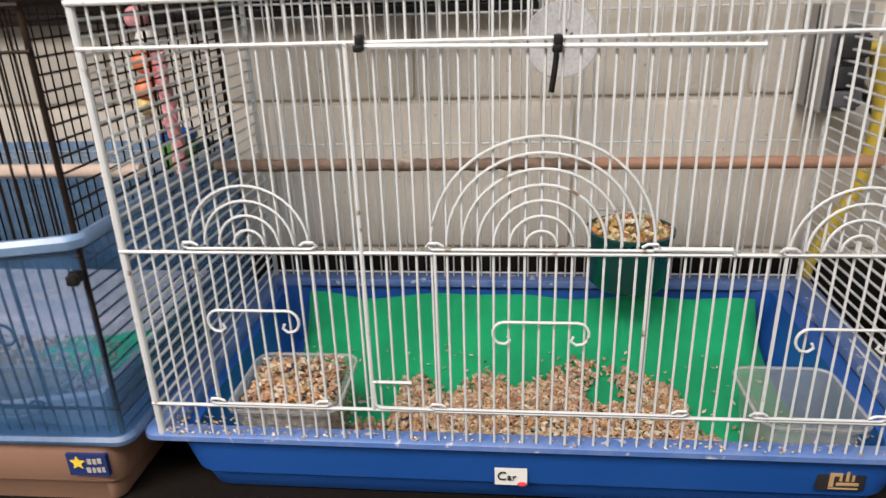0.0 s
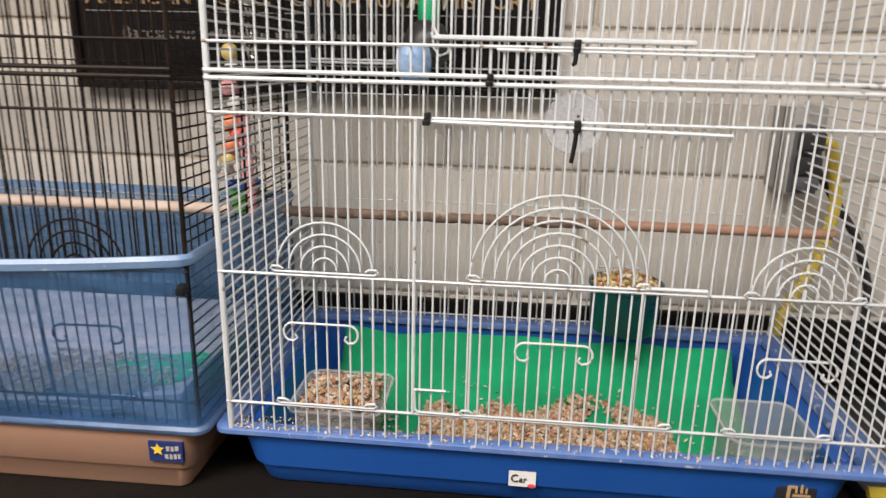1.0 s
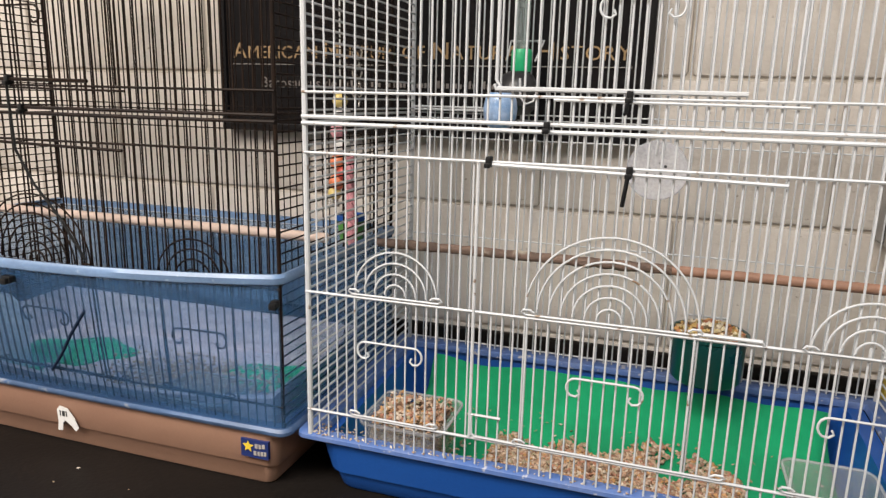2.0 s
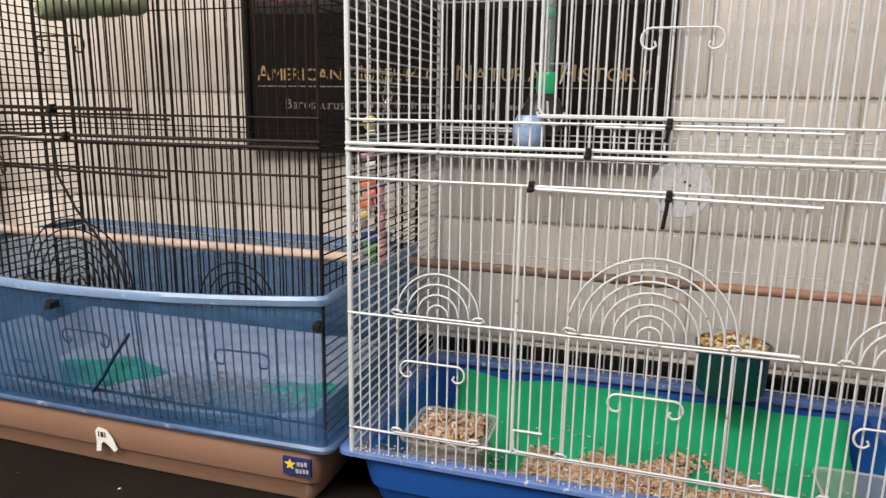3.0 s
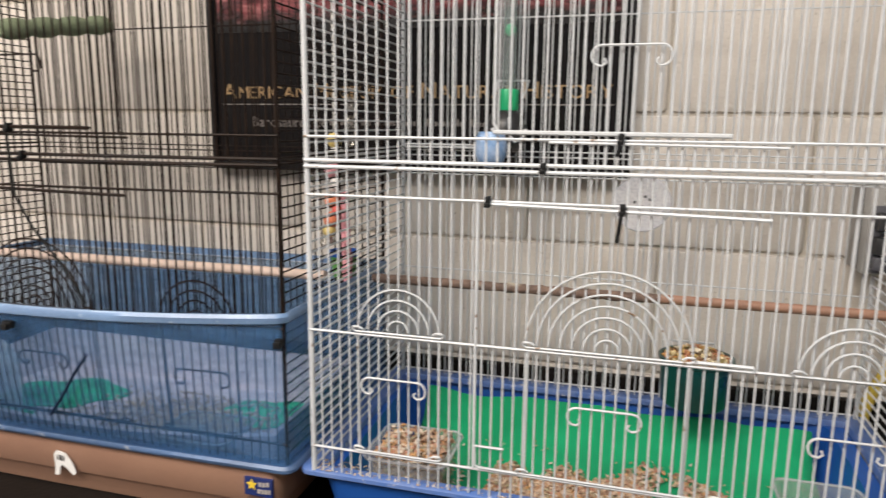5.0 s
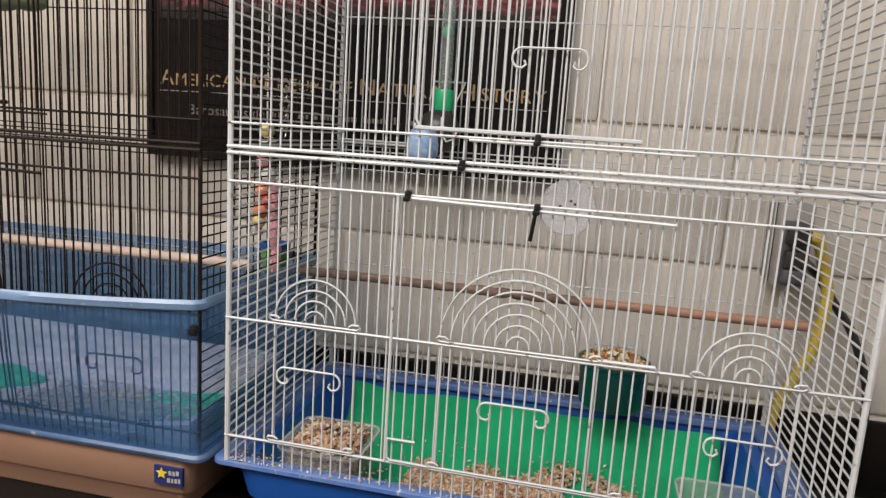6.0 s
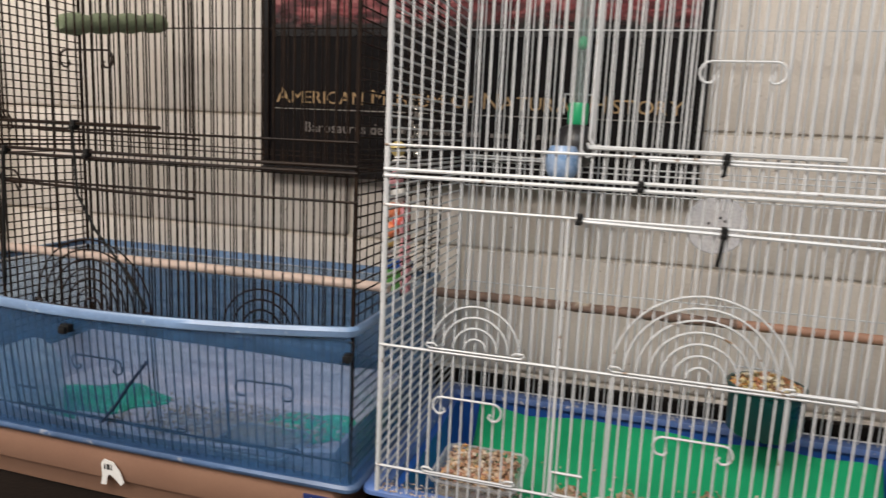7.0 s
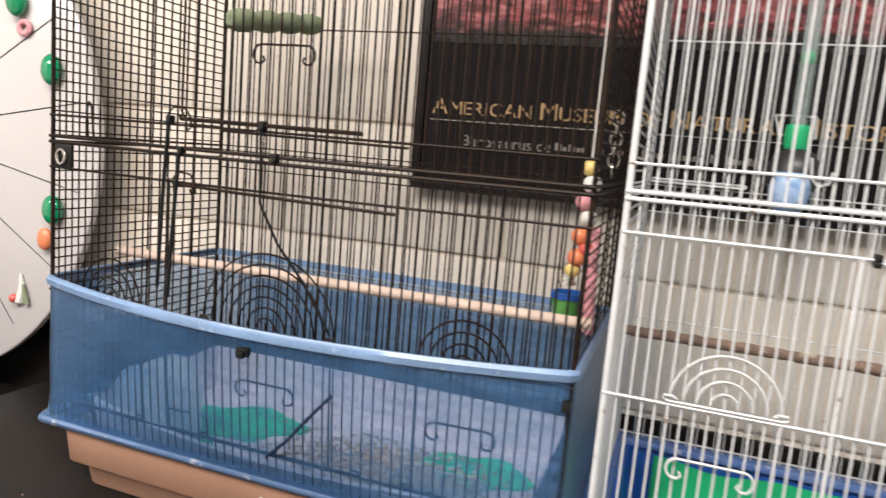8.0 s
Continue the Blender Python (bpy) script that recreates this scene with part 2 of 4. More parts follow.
M_LINER = material("grey_paper_liner", (0.58, 0.50, 0.54), 0.7, vary=0.12, scale=15, fine=200, bump=0.2)


# ---- mesh helpers ----
class Geo:
    """Vertices and faces of one mesh."""

    def __init__(self):
        self.v, self.f = [], []

    def add(self, verts, faces):
        o = len(self.v)
        self.v += [tuple(p) for p in verts]
        self.f += [tuple(i + o for i in face) for face in faces]
        return self

    def tube(self, pts, r, n=6, closed=False):
        pts = [Vector(p) for p in pts]
        rs = r if isinstance(r, (list, tuple)) else [r] * len(pts)
        verts, faces, m = [], [], len(pts)
        up = None
        for i, p in enumerate(pts):
            a = pts[(i - 1) % m] if closed or i else p
            c = pts[(i + 1) % m] if closed or i < m - 1 else p
            d = (c - a).normalized()
            if up is None:
                up = Vector((0, 0, 1)) if abs(d.z) < 0.9 else Vector((0, 1, 0))
            up = (up - d * up.dot(d)).normalized()
            side = d.cross(up)
            for j in range(n):
                w = 2 * math.pi * j / n
                verts.append(p + (side * math.cos(w) + up * math.sin(w)) * rs[i])
        for i in range(m if closed else m - 1):
            for j in range(n):
                q = ((i + 1) % m) * n
                faces.append((i * n + j, i * n + (j + 1) % n, q + (j + 1) % n, q + j))
        if not closed:
            faces += [tuple(range(n - 1, -1, -1)), tuple(range((m - 1) * n, m * n))]
        return self.add(verts, faces)

    def box(self, x0, y0, z0, x1, y1, z1, b=0.0):
        """A box, its edges cut off by b."""
        if not b:
            v = [(x, y, z) for z in (z0, z1) for y in (y0, y1) for x in (x0, x1)]
            return self.add(v, [(0, 2, 3, 1), (4, 5, 7, 6), (0, 1, 5, 4), (2, 6, 7, 3), (0, 4, 6, 2), (1, 3, 7, 5)])
        bm = bmesh.new()
        bmesh.ops.create_cube(bm, size=1)
        for p in bm.verts:
            p.co = Vector(((x0 + x1) / 2 + p.co.x * (x1 - x0), (y0 + y1) / 2 + p.co.y * (y1 - y0), (z0 + z1) / 2 + p.co.z * (z1 - z0)))
        bmesh.ops.bevel(bm, geom=bm.edges[:], offset=b, segments=2, profile=0.5, affect="EDGES")
        bm.verts.index_update()
        self.add([p.co[:] for p in bm.verts], [[p.index for p in f.verts] for f in bm.faces])
        bm.free()
        return self

    def lathe(self, cx, cy, prof, n=28):
        """Turns a profile of (radius, z) round the upright through cx, cy."""
        verts = [(cx + r * math.cos(2 * math.pi * j / n), cy + r * math.sin(2 * math.pi * j / n), z) for r, z in prof for j in range(n)]
        faces = [(i * n + j, i * n + (j + 1) % n, (i + 1) * n + (j + 1) % n, (i + 1) * n + j) for i in range(len(prof) - 1) for j in range(n)]
        return self.add(verts, faces)

    def loops(self, rings, cap0=False, cap1=False):
        n = len(rings[0])
        faces = [(i * n + j, i * n + (j + 1) % n, (i + 1) * n + (j + 1) % n, (i + 1) * n + j) for i in range(len(rings) - 1) for j in range(n)]
        if cap0:
            faces.append(tuple(range(n - 1, -1, -1)))
        if cap1:
            faces.append(tuple(range((len(rings) - 1) * n, len(rings) * n)))
        return self.add([p for ring in rings for p in ring], faces)

    def ball(self, c, r, sx=1, sy=1, sz=1, n=14):
        prof = [(math.sin(math.pi * i / 9) * r, -math.cos(math.pi * i / 9) * r) for i in range(10)]
        verts = [(c[0] + sx * max(q, 1e-5) * math.cos(2 * math.pi * j / n), c[1] + sy * max(q, 1e-5) * math.sin(2 * math.pi * j / n), c[2] + sz * z)
                 for q, z in prof for j in range(n)]
        faces = [(i * n + j, i * n + (j + 1) % n, (i + 1) * n + (j + 1) % n, (i + 1) * n + j) for i in range(9) for j in range(n)]
        return self.add(verts, faces)

    def bent(self, fn):
        self.v = [fn(p) for p in self.v]
        return self

    def mesh(self, name, mat, smooth=True):
        me = bpy.data.meshes.new(name)
        me.from_pydata(self.v, [], self.f)
        me.update()
        bm = bmesh.new()
        bm.from_mesh(me)
        bmesh.ops.recalc_face_normals(bm, faces=bm.faces[:])
        bm.to_mesh(me)
        bm.free()
        if smooth:
            me.shade_smooth()
            me.set_sharp_from_angle(angle=radians(42))
        me.materials.append(mat)
        return me


def thing(name, x, y, z, label, category, group="", kind=""):
    ob = new(name)
    ob.location = (x, y, z)
    ob.empty_display_size = 0.05
    return tagged(ob, label, category, group, kind)


def solo(name, geo, mat, label, category="", group="", kind="", smooth=True):
    return tagged(new(name, geo.mesh(name, mat, smooth)), label, category, group, kind)


def under(ob, parent):
    """Keeps the child where it is in the world."""
    ob.parent = parent
    ob.matrix_parent_inverse = Matrix.Translation(-Vector(parent.location)) if parent.type == "EMPTY" else Matrix.Identity(4)
    return ob


def part(name, geo, mat, parent, label="", smooth=True):
    ob = under(new(name, geo.mesh(name, mat, smooth)), parent)
    return tagged(ob, label) if label else ob


def repeat(name, me, parent, places):
    """Parts that share one mesh, each at a place of its own."""
    for p in places:
        ob = under(new(name, me), parent)
        ob.location = p


def arc(cx, cz, r, y, a0=0, a1=180, n=20):
    return [(cx + r * math.cos(radians(a0 + (a1 - a0) * i / n)), y, cz + r * math.sin(radians(a0 + (a1 - a0) * i / n))) for i in range(n + 1)]


def outline(x0, x1, y0, y1, off, bow=0.0, corner=0.03, z=0.0, n=6, nf=16):
    """A rounded rectangle grown by off; its front (y0) bows out by bow."""
    x0, x1, y0, y1 = x0 - off, x1 + off, y0 - off, y1 + off
    c = max(corner + off * 0.5, 0.004)
    pts = []
    for i in range(nf + 1):
        pts.append((x0 + c + (x1 - x0 - 2 * c) * i / nf, y0))
    for i in range(1, n + 1):
        a = radians(-90 + 90 * i / n)
        pts.append((x1 - c + c * math.cos(a), y0 + c + c * math.sin(a)))
    for i in range(n + 1):
        a = radians(90 * i / n)
        pts.append((x1 - c + c * math.cos(a), y1 - c + c * math.sin(a)))
    for i in range(nf + 1):
        pts.append((x1 - c + (x0 - x1 + 2 * c) * i / nf, y1)) if 0 < i < nf else None
    for i in range(n + 1):
        a = radians(90 + 90 * i / n)
        pts.append((x0 + c + c * math.cos(a), y1 - c + c * math.sin(a)))
    for i in range(n):
        a = radians(180 + 90 * i / n)
        pts.append((x0 + c + c * math.cos(a), y0 + c + c * math.sin(a)))
    ym = (y0 + y1) / 2
    out = []
    for x, y in pts:
        u = (x - x0) / (x1 - x0) * 2 - 1
        w = max(0.0, (ym - y) / (ym - y0))
        out.append((x, y - bow * (1 - u * u) * w, z))
    return out


def scatter(geo, count, place, size, rng, flat=0.6):
    """Small eight-sided grains; place(rng) gives each one's middle."""
    for _ in range(count):
        c = Vector(place(rng))
        s = size * rng.uniform(0.6, 1.3)
        q = Euler((rng.uniform(-0.6, 0.6), rng.uniform(-0.6, 0.6), rng.uniform(0, 6.3))).to_matrix()
        v = [c + q @ Vector(p) for p in ((s, 0, 0), (0, s * 0.6, 0), (-s, 0, 0), (0, -s * 0.6, 0), (0, 0, s * flat), (0, 0, -s * flat))]
        geo.add(v, [(0, 1, 4), (1, 2, 4), (2, 3, 4), (3, 0, 4), (1, 0, 5), (2, 1, 5), (3, 2, 5), (0, 3, 5)])
    return geo


def words(text, size, mat, name, parent, x, y, z, width=None, label="", caps=True):
    """Upright lettering that faces the front, its lower left corner at x, y, z. Capitals of a word stand taller than the rest."""
    g, pen = Geo(), 0.0
    for word in text.split(" "):
        for i, ch in enumerate(word):
            s = size if not caps or i == 0 and len(word) > 2 else size * 0.8
            cu = bpy.data.curves.new("glyph", "FONT")
            cu.body, cu.size, cu.extrude, cu.resolution_u = ch.upper() if caps and len(text) > 4 else ch, s, 0.0004, 3
            ob = bpy.data.objects.new("glyph", cu)
            scene.collection.objects.link(ob)
            dep = bpy.context.evaluated_depsgraph_get()
            me = bpy.data.meshes.new_from_object(ob.evaluated_get(dep))
            xs = [p.co.x for p in me.vertices]
            w = max(xs) - min(xs)
            g.add([(pen + p.co.x - min(xs), -p.co.z, p.co.y) for p in me.vertices], [list(f.vertices) for f in me.polygons])
            pen += w + s * 0.1
            bpy.data.objects.remove(ob)
            bpy.data.curves.remove(cu)
            bpy.data.meshes.remove(me)
        pen += size * 0.28
    pen -= size * 0.38
    k = width / pen if width else 1
    g.v = [(x + p[0] * k, y + p[1], z + p[2]) for p in g.v]
    return part(name, g, mat, parent, label, smooth=False)


# ---- setting ----
WALL_Y = 0.893
TABLE_Z = 0.78

floor_geo = Geo().box(-3.2, -4.2, -0.1, 2.4, WALL_Y + 0.12, 0.0)
solo("floor", floor_geo, M_FLOOR, "plain grey vinyl floor of the room", "floor", kind="structure", smooth=False)
solo("ceiling", Geo().box(-3.2, -4.2, 2.7, 2.4, WALL_Y + 0.12, 2.8), M_CEIL, "plain white ceiling", "ceiling", kind="structure", smooth=False)
solo("wall_west", Geo().box(-3.3, -4.2, 0, -3.2, WALL_Y + 0.12, 2.7), M_ROOM, "plain beige painted wall", "wall", kind="structure", smooth=False)
solo("wall_east", Geo().box(2.4, -4.2, 0, 2.5, WALL_Y + 0.12, 2.7), M_ROOM, "plain beige painted wall", "wall", kind="structure", smooth=False)
solo("wall_south", Geo().box(-3.3, -4.3, 0, 2.5, -4.2, 2.7), M_ROOM, "plain beige painted wall", "wall", kind="structure", smooth=False)
wall = solo("wall_north", Geo().box(-3.2, WALL_Y + 0.0025, 0, 2.4, WALL_Y + 0.12, 2.7), M_MORTAR,
            "beige painted concrete block wall behind the cages", "wall", kind="structure", smooth=False)

# ---- table ----
table = thing("table", -0.6, 0.45, 0, "black worktop table with an upstand along the block wall", "table")
part("tabletop", Geo().box(-1.31, 0.16, TABLE_Z - 0.035, 1.35, 0.872, TABLE_Z, 0.004), M_TABLE, table)
part("upstand", Geo().box(-1.31, 0.8725, TABLE_Z - 0.035, 1.35, 0.889, 0.882, 0.003), M_TABLE, table)
for lx in (-1.28, 1.2):
    for ly in (0.22, 0.82):
        part("leg", Geo().box(lx, ly, 0, lx + 0.05, ly + 0.04, TABLE_Z - 0.036, 0.003), M_TABLE, table)

low_table = thing("side_table", -1.85, 0.55, 0, "lower black table beside the worktop, under the wheel", "table")
part("tabletop", Geo().box(-2.45, 0.2, 0.649, -1.325, 0.872, 0.684, 0.004), M_TABLE, low_table)
part("upstand", Geo().box(-2.45, 0.8725, 0.665, -1.325, 0.889, 0.86, 0.003), M_TABLE, low_table)
for lx in (-2.4, -1.40):
    for ly in (0.26, 0.8):
        part("leg", Geo().box(lx, ly, 0, lx + 0.05, ly + 0.04, 0.664, 0.003), M_TABLE, low_table)

# ---- cages ----
BARS = 56
W, D, PITCH, TOP = 0.674, 0.33, 0.674 / BARS, 1.62
BOW = 0.058


def bow_share(z):
    """How far the bowed front has come forward at a height, 0 to 1."""
    u = max(0.0, min(1.0, (z - 0.86) / 0.185))
    return 1.6 * u - 0.6 * u * u


def tie(parent, x, y, z, tail, mat=M_ZIP):
    """A cable tie round two wires, with its cut end hanging down."""
    g = Geo().box(x - 0.003, y - 0.005, z - 0.0055, x + 0.003, y + 0.005, z + 0.0055, 0.0012)
    g.box(x - 0.004, y - 0.007, z - 0.006, x + 0.0025, y - 0.002, z - 0.001, 0.001)
    if tail:
        g.tube([(x - 0.001, y - 0.006, z - 0.005), (x - 0.002, y - 0.008, z - 0.015), (x - 0.004, y - 0.007, z - tail)], 0.002, 4)
    part("cable_tie", g, mat, parent, "black cable tie")


def hinge_bar(g, xa, xb, y, z, r=0.0013):
    """A straight wire whose ends are bent back into flat eyes."""
    g.tube([(xa, y, z), (xb, y, z)], r)
    for x, s in ((xa, 1), (xb, -1)):
        g.tube([(x, y, z), (x - s * 0.004, y - 0.001, z + 0.003), (x - s * 0.002, y - 0.002, z + 0.006), (x + s * 0.005, y - 0.002, z + 0.006),
                (x + s * 0.009, y - 0.001, z + 0.003)], r)


def curl_handle(x0, x1, y, z):
    """A wire handle whose two ends curl down and in."""
    c = 0.009
    left = [(x0 + 0.012, y - 0.002, z - 0.012), (x0 + 0.014, y - 0.002, z - 0.016), (x0 + 0.010, y - 0.002, z - 0.0195)]
    left += [(x0 + c - c * math.cos(radians(a)), y - 0.002, z - c - 0.001 + (c + 0.001) * math.sin(radians(a))) for a in range(-60, 91, 25)]
    right = [(x0 + x1 - p[0], p[1], p[2]) for p in reversed(left)]
    return Geo().tube(left + right, 0.00125)


def cage_door(cage, xc, half, zc, rings, hx0, hx1, hz, y, mat, b0, b1, shape):
    g = Geo()
    hinge_bar(g, xc - half, xc + half, y - 0.004, zc + 0.0008)
    hinge_bar(g, b0, b1, y - 0.004, 0.896)
    for i in range(1, rings + 1):
        g.tube(arc(xc, zc + 0.004, PITCH * i, y - 0.003, n=10 + 2 * i), 0.0011)
    g.tube([(xc, y - 0.003, zc), (xc, y - 0.003, zc + 0.011)], 0.0011)
    for x in (xc - half + 0.002, xc + half - 0.002):
        g.tube([(x, y - 0.0025, 0.896), (x, y - 0.0025, 0.96), (x, y - 0.0025, zc + 0.0008)], 0.0013)
    door = part("door", shape(g), mat, cage, "wire door with concentric arches")
    part("handle", shape(curl_handle(hx0, hx1, y - 0.004, hz)), mat, door)


def build_cage(x0, y0, mat, label, wire, bow=0.0):
    """A two-tier wire flight cage; x0, y0: its front left corner; bow: how far the middle of its front comes forward."""
    x1, y1 = x0 + W, y0 + D
    cage = thing("bird_cage", (x0 + x1) / 2, (y0 + y1) / 2, 0.856, label, "bird cage", "cages on the table")
    low, mid = 0.860, 1.232

    def forward(p):
        u = (p[0] - x0) / W * 2 - 1
        return (p[0], p[1] - bow * max(0.0, 1 - u * u) * bow_share(p[2]), p[2])

    shape = (lambda g: g.bent(forward)) if bow else (lambda g: g)
    span = lambda xa, xb, y, za, zb=None: [(xa + (xb - xa) * i / 16, y, za + ((za if zb is None else zb) - za) * i / 16) for i in range(17)]
    # upright wires, front by tier, back and sides in one length
    low_pts = [(0, 0, z) for z in ((low, 0.91, 0.96, 1.0, 1.045, mid - 0.004) if bow else (low, mid - 0.004))]
    for i in range(1, BARS):
        x = x0 + PITCH * i
        if bow or i == 1:
            dx = x if bow else 0
            dy = y0 if bow else 0
            lo = shape(Geo().tube([(dx, dy, p[2]) for p in low_pts], wire)).mesh("bar_low", mat)
            hi = shape(Geo().tube([(dx, dy, mid + 0.004), (dx, dy, TOP)], wire * 1.1)).mesh("bar_high", mat)
        repeat("bar", lo, cage, [(0, 0, 0) if bow else (x, y0, 0)])
        repeat("bar", hi, cage, [(0, 0, 0) if bow else (x, y0, 0)])
    g = Geo().tube([(0, 0, low), (0, 0, TOP)], wire * 1.05).mesh("bar_long", mat)
    repeat("bar", g, cage, [(x0 + PITCH * i, y1, 0) for i in range(1, BARS)])
    g = Geo().tube([(0, y0, 0), (0, y1, 0)], wire * (0.95 if bow else 1.25)).mesh("crosswire", mat)
    nz = int((TOP - low) / 0.0125)
    repeat("crosswire", g, cage, [(x, 0, low + 0.006 + 0.0125 * i) for x in (x0 + 0.0015, x1 - 0.0015) for i in range(nz)])
    if bow:
        post = Geo().tube([(0, 0, low), (0, 0, TOP)], 0.0016).mesh("side_post", mat)
        repeat("side_post", post, cage, [(x, y0 + D * k, 0) for x in (x0, x1) for k in (0.5, 0.8)])
    # corner posts and rails
    g = Geo().tube([(0, 0, low), (0, 0, TOP)], 0.0026 if bow else 0.0033, 8).mesh("corner_post", mat)
    repeat("corner_post", g, cage, [(x, y, 0) for x in (x0, x1) for y in (y0, y1)])
    for z in (0.893, 1.038, 1.196, 1.2605):
        part("rail", shape(Geo().tube(span(x0 - 0.002, x1 + 0.002, y0 - 0.0025, z), 0.0016)), mat, cage)
    for z in (1.2275, 1.2345, TOP):
        part("tier_rail", shape(Geo().tube(span(x0 - 0.002, x1 + 0.002, y0 - 0.003, z), 0.0021, 8)), mat, cage)
    back = Geo().tube([(x0, 0, 0), (x1, 0, 0)], 0.0012).mesh("back_rail", mat)
    repeat("rail", back, cage, [(0, y1 + 0.002, z) for z in (0.876, 1.048, 1.199, 1.214, 1.228, 1.236, 1.43, TOP)])
    srail = Geo().tube([(0, y0, 0), (0, y1, 0)], 0.0019).mesh("side_rail", mat)
    repeat("rail", srail, cage, [(x, 0, z) for x in (x0 - 0.001, x1 + 0.001) for z in (1.228, 1.235, TOP)])
    top = Geo()
    for i in range(1, 28):
        top.tube([(x0 + 2 * PITCH * i, y0, TOP), (x0 + 2 * PITCH * i, y1, TOP)], 0.0011, 5)
    part("roof", shape(top), mat, cage)
    # the three doors below, the door edges and the latch
    cage_door(cage, x0 + 0.1083, 0.0505, 1.041, 4, x0 + 0.065, x0 + 0.142, 0.988, y0, mat, x0 + 0.058, x0 + 0.157, shape)
    cage_door(cage, x0 + 0.337, 0.0835, 1.041, 7, x0 + 0.300, x0 + 0.376, 0.981, y0, mat, x0 + 0.251, x0 + 0.455, shape)
    cage_door(cage, x0 + 0.5657, 0.0505, 1.038, 4, x0 + 0.532, x0 + 0.606, 0.979, y0, mat, x0 + 0.512, x0 + 0.608, shape)
    part("catch", shape(Geo().tube([(x0 + 0.42, y0 - 0.004, 1.043), (x0 + 0.477, y0 - 0.004, 1.043), (x0 + 0.479, y0 - 0.003, 1.038)], 0.002)), mat, cage)
    part("door_edge", shape(Geo().tube([(x0 + 0.198, y0 - 0.003, z) for z in (0.893, 0.96, 1.03, 1.196)], wire if bow else 0.0019, 8)), mat, cage)
    part("latch", shape(Geo().tube([(x0 + 0.232, y0 - 0.004, 0.9215), (x0 + 0.2, y0 - 0.004, 0.9215), (x0 + 0.2, y0 - 0.004, 0.899),
                                    (x0 + 0.204, y0 - 0.004, 0.896), (x0 + 0.25, y0 - 0.004, 0.8955)], 0.0016)), mat, cage)
    # sliding bars and the upper door
    part("slide_bar", shape(Geo().tube(span(x0 + 0.209, x0 + 0.481, y0 - 0.004, 1.1935, 1.1885), 0.002)), mat, cage)
    part("slide_bar", shape(Geo().tube([(x0 + 0.212, y0 - 0.004, 1.272)] + span(x0 + 0.213, x0 + 0.44, y0 - 0.004, 1.2675, 1.2665), 0.0023)), mat, cage)
    part("slide_bar", shape(Geo().tube(span(x0 + 0.27, x0 + 0.49, y0 - 0.003, 1.258, 1.256), 0.0016)), mat, cage)
    part("handle", shape(curl_handle(x0 + 0.308, x0 + 0.382, y0 - 0.004, 1.351)), mat, cage)
    g = Geo()
    g.tube([(x0 + 0.225, y0 - 0.003, 1.2665), (x0 + 0.217, y0 - 0.003, 1.269), (x0 + 0.213, y0 - 0.003, 1.276), (x0 + 0.213, y0 - 0.002, 1.5)], 0.0014 if bow else 0.0017, 8)
    g.tube([(x0 + 0.4775, y0 - 0.002, 1.262), (x0 + 0.4775, y0 - 0.002, 1.5)], 0.0013, 8)
    g.tube(span(x0 + 0.213, x0 + 0.4775, y0 - 0.002, 1.5), 0.0016)
    part("upper_door_frame", shape(g), mat, cage)
    return cage


XW, YW = -0.300, 0.500
XB, YB = -1.005, 0.490
white_cage = build_cage(XW, YW, M_WHITE, "two-tier white wire flight cage standing in a blue plastic tray", 0.00108)
tie(white_cage, XW + 0.209, YW - 0.004, 1.196, 0.0)
tie(white_cage, XW + 0.345, YW - 0.004, 1.193, 0.032)
tie(white_cage, XW + 0.340, YW - 0.004, 1.2625, 0.016)
tie(white_cage, XW + 0.265, YW - 0.004, 1.232, 0.0)
black_cage = build_cage(XB, YB, M_BLACK, "two-tier black wire flight cage inside a translucent blue seed guard", 0.00111, 0.018)
front_y = lambda x: YB - 0.018 * (1 - ((x - XB) / W * 2 - 1) ** 2)
for x, z in ((0.198, 1.265), (0.323, 1.266), (0.215, 1.231), (0.340, 1.233)):
    tie(black_cage, XB + x, front_y(XB + x) - 0.004, z, 0.0)

clasp = part("clasp", Geo().box(-0.994, YB - 0.008, 1.196, -0.966, YB - 0.003, 1.226, 0.002), M_ZIP, black_cage, "black plastic clasp")
part("clasp_ring", Geo().tube([(-0.981 + 0.0065 * math.cos(radians(a)), YB - 0.010, 1.210 + 0.009 * math.sin(radians(a))) for a in range(0, 360, 30)], 0.0018, 6, closed=True), M_STEEL, clasp)
part("hook", Geo().tube([(-0.944, YB - 0.004, 1.235), (-0.944, YB - 0.006, 1.272), (-0.940, YB - 0.006, 1.279), (-0.936, YB - 0.006, 1.272), (-0.935, YB - 0.004, 1.235)], 0.0015), M_BLACK, black_cage)

for x, z in ((-0.790, 1.268), (-0.781, 1.196)):
    yy = front_y(x) - 0.004
    part("catch", Geo().tube([(x - 0.017, yy, z - 0.014), (x - 0.018, yy - 0.002, z + 0.004), (x - 0.010, yy - 0.003, z + 0.012), (x + 0.006, yy - 0.003, z + 0.011),
                              (x + 0.013, yy - 0.003, z + 0.003), (x + 0.015, yy - 0.003, z - 0.009), (x + 0.010, yy - 0.003, z - 0.013), (x + 0.006, yy - 0.002, z - 0.006)], 0.0012), M_BLACK, black_cage)

for z in (1.2405, 1.2445):
    part("back_latch", Geo().tube([(XW + 0.004, YW + D - 0.004, z), (XW + 0.122, YW + D - 0.004, z), (XW + 0.1255, YW + D - 0.004, 1.2425)], 0.0019), M_WHITE, white_cage)
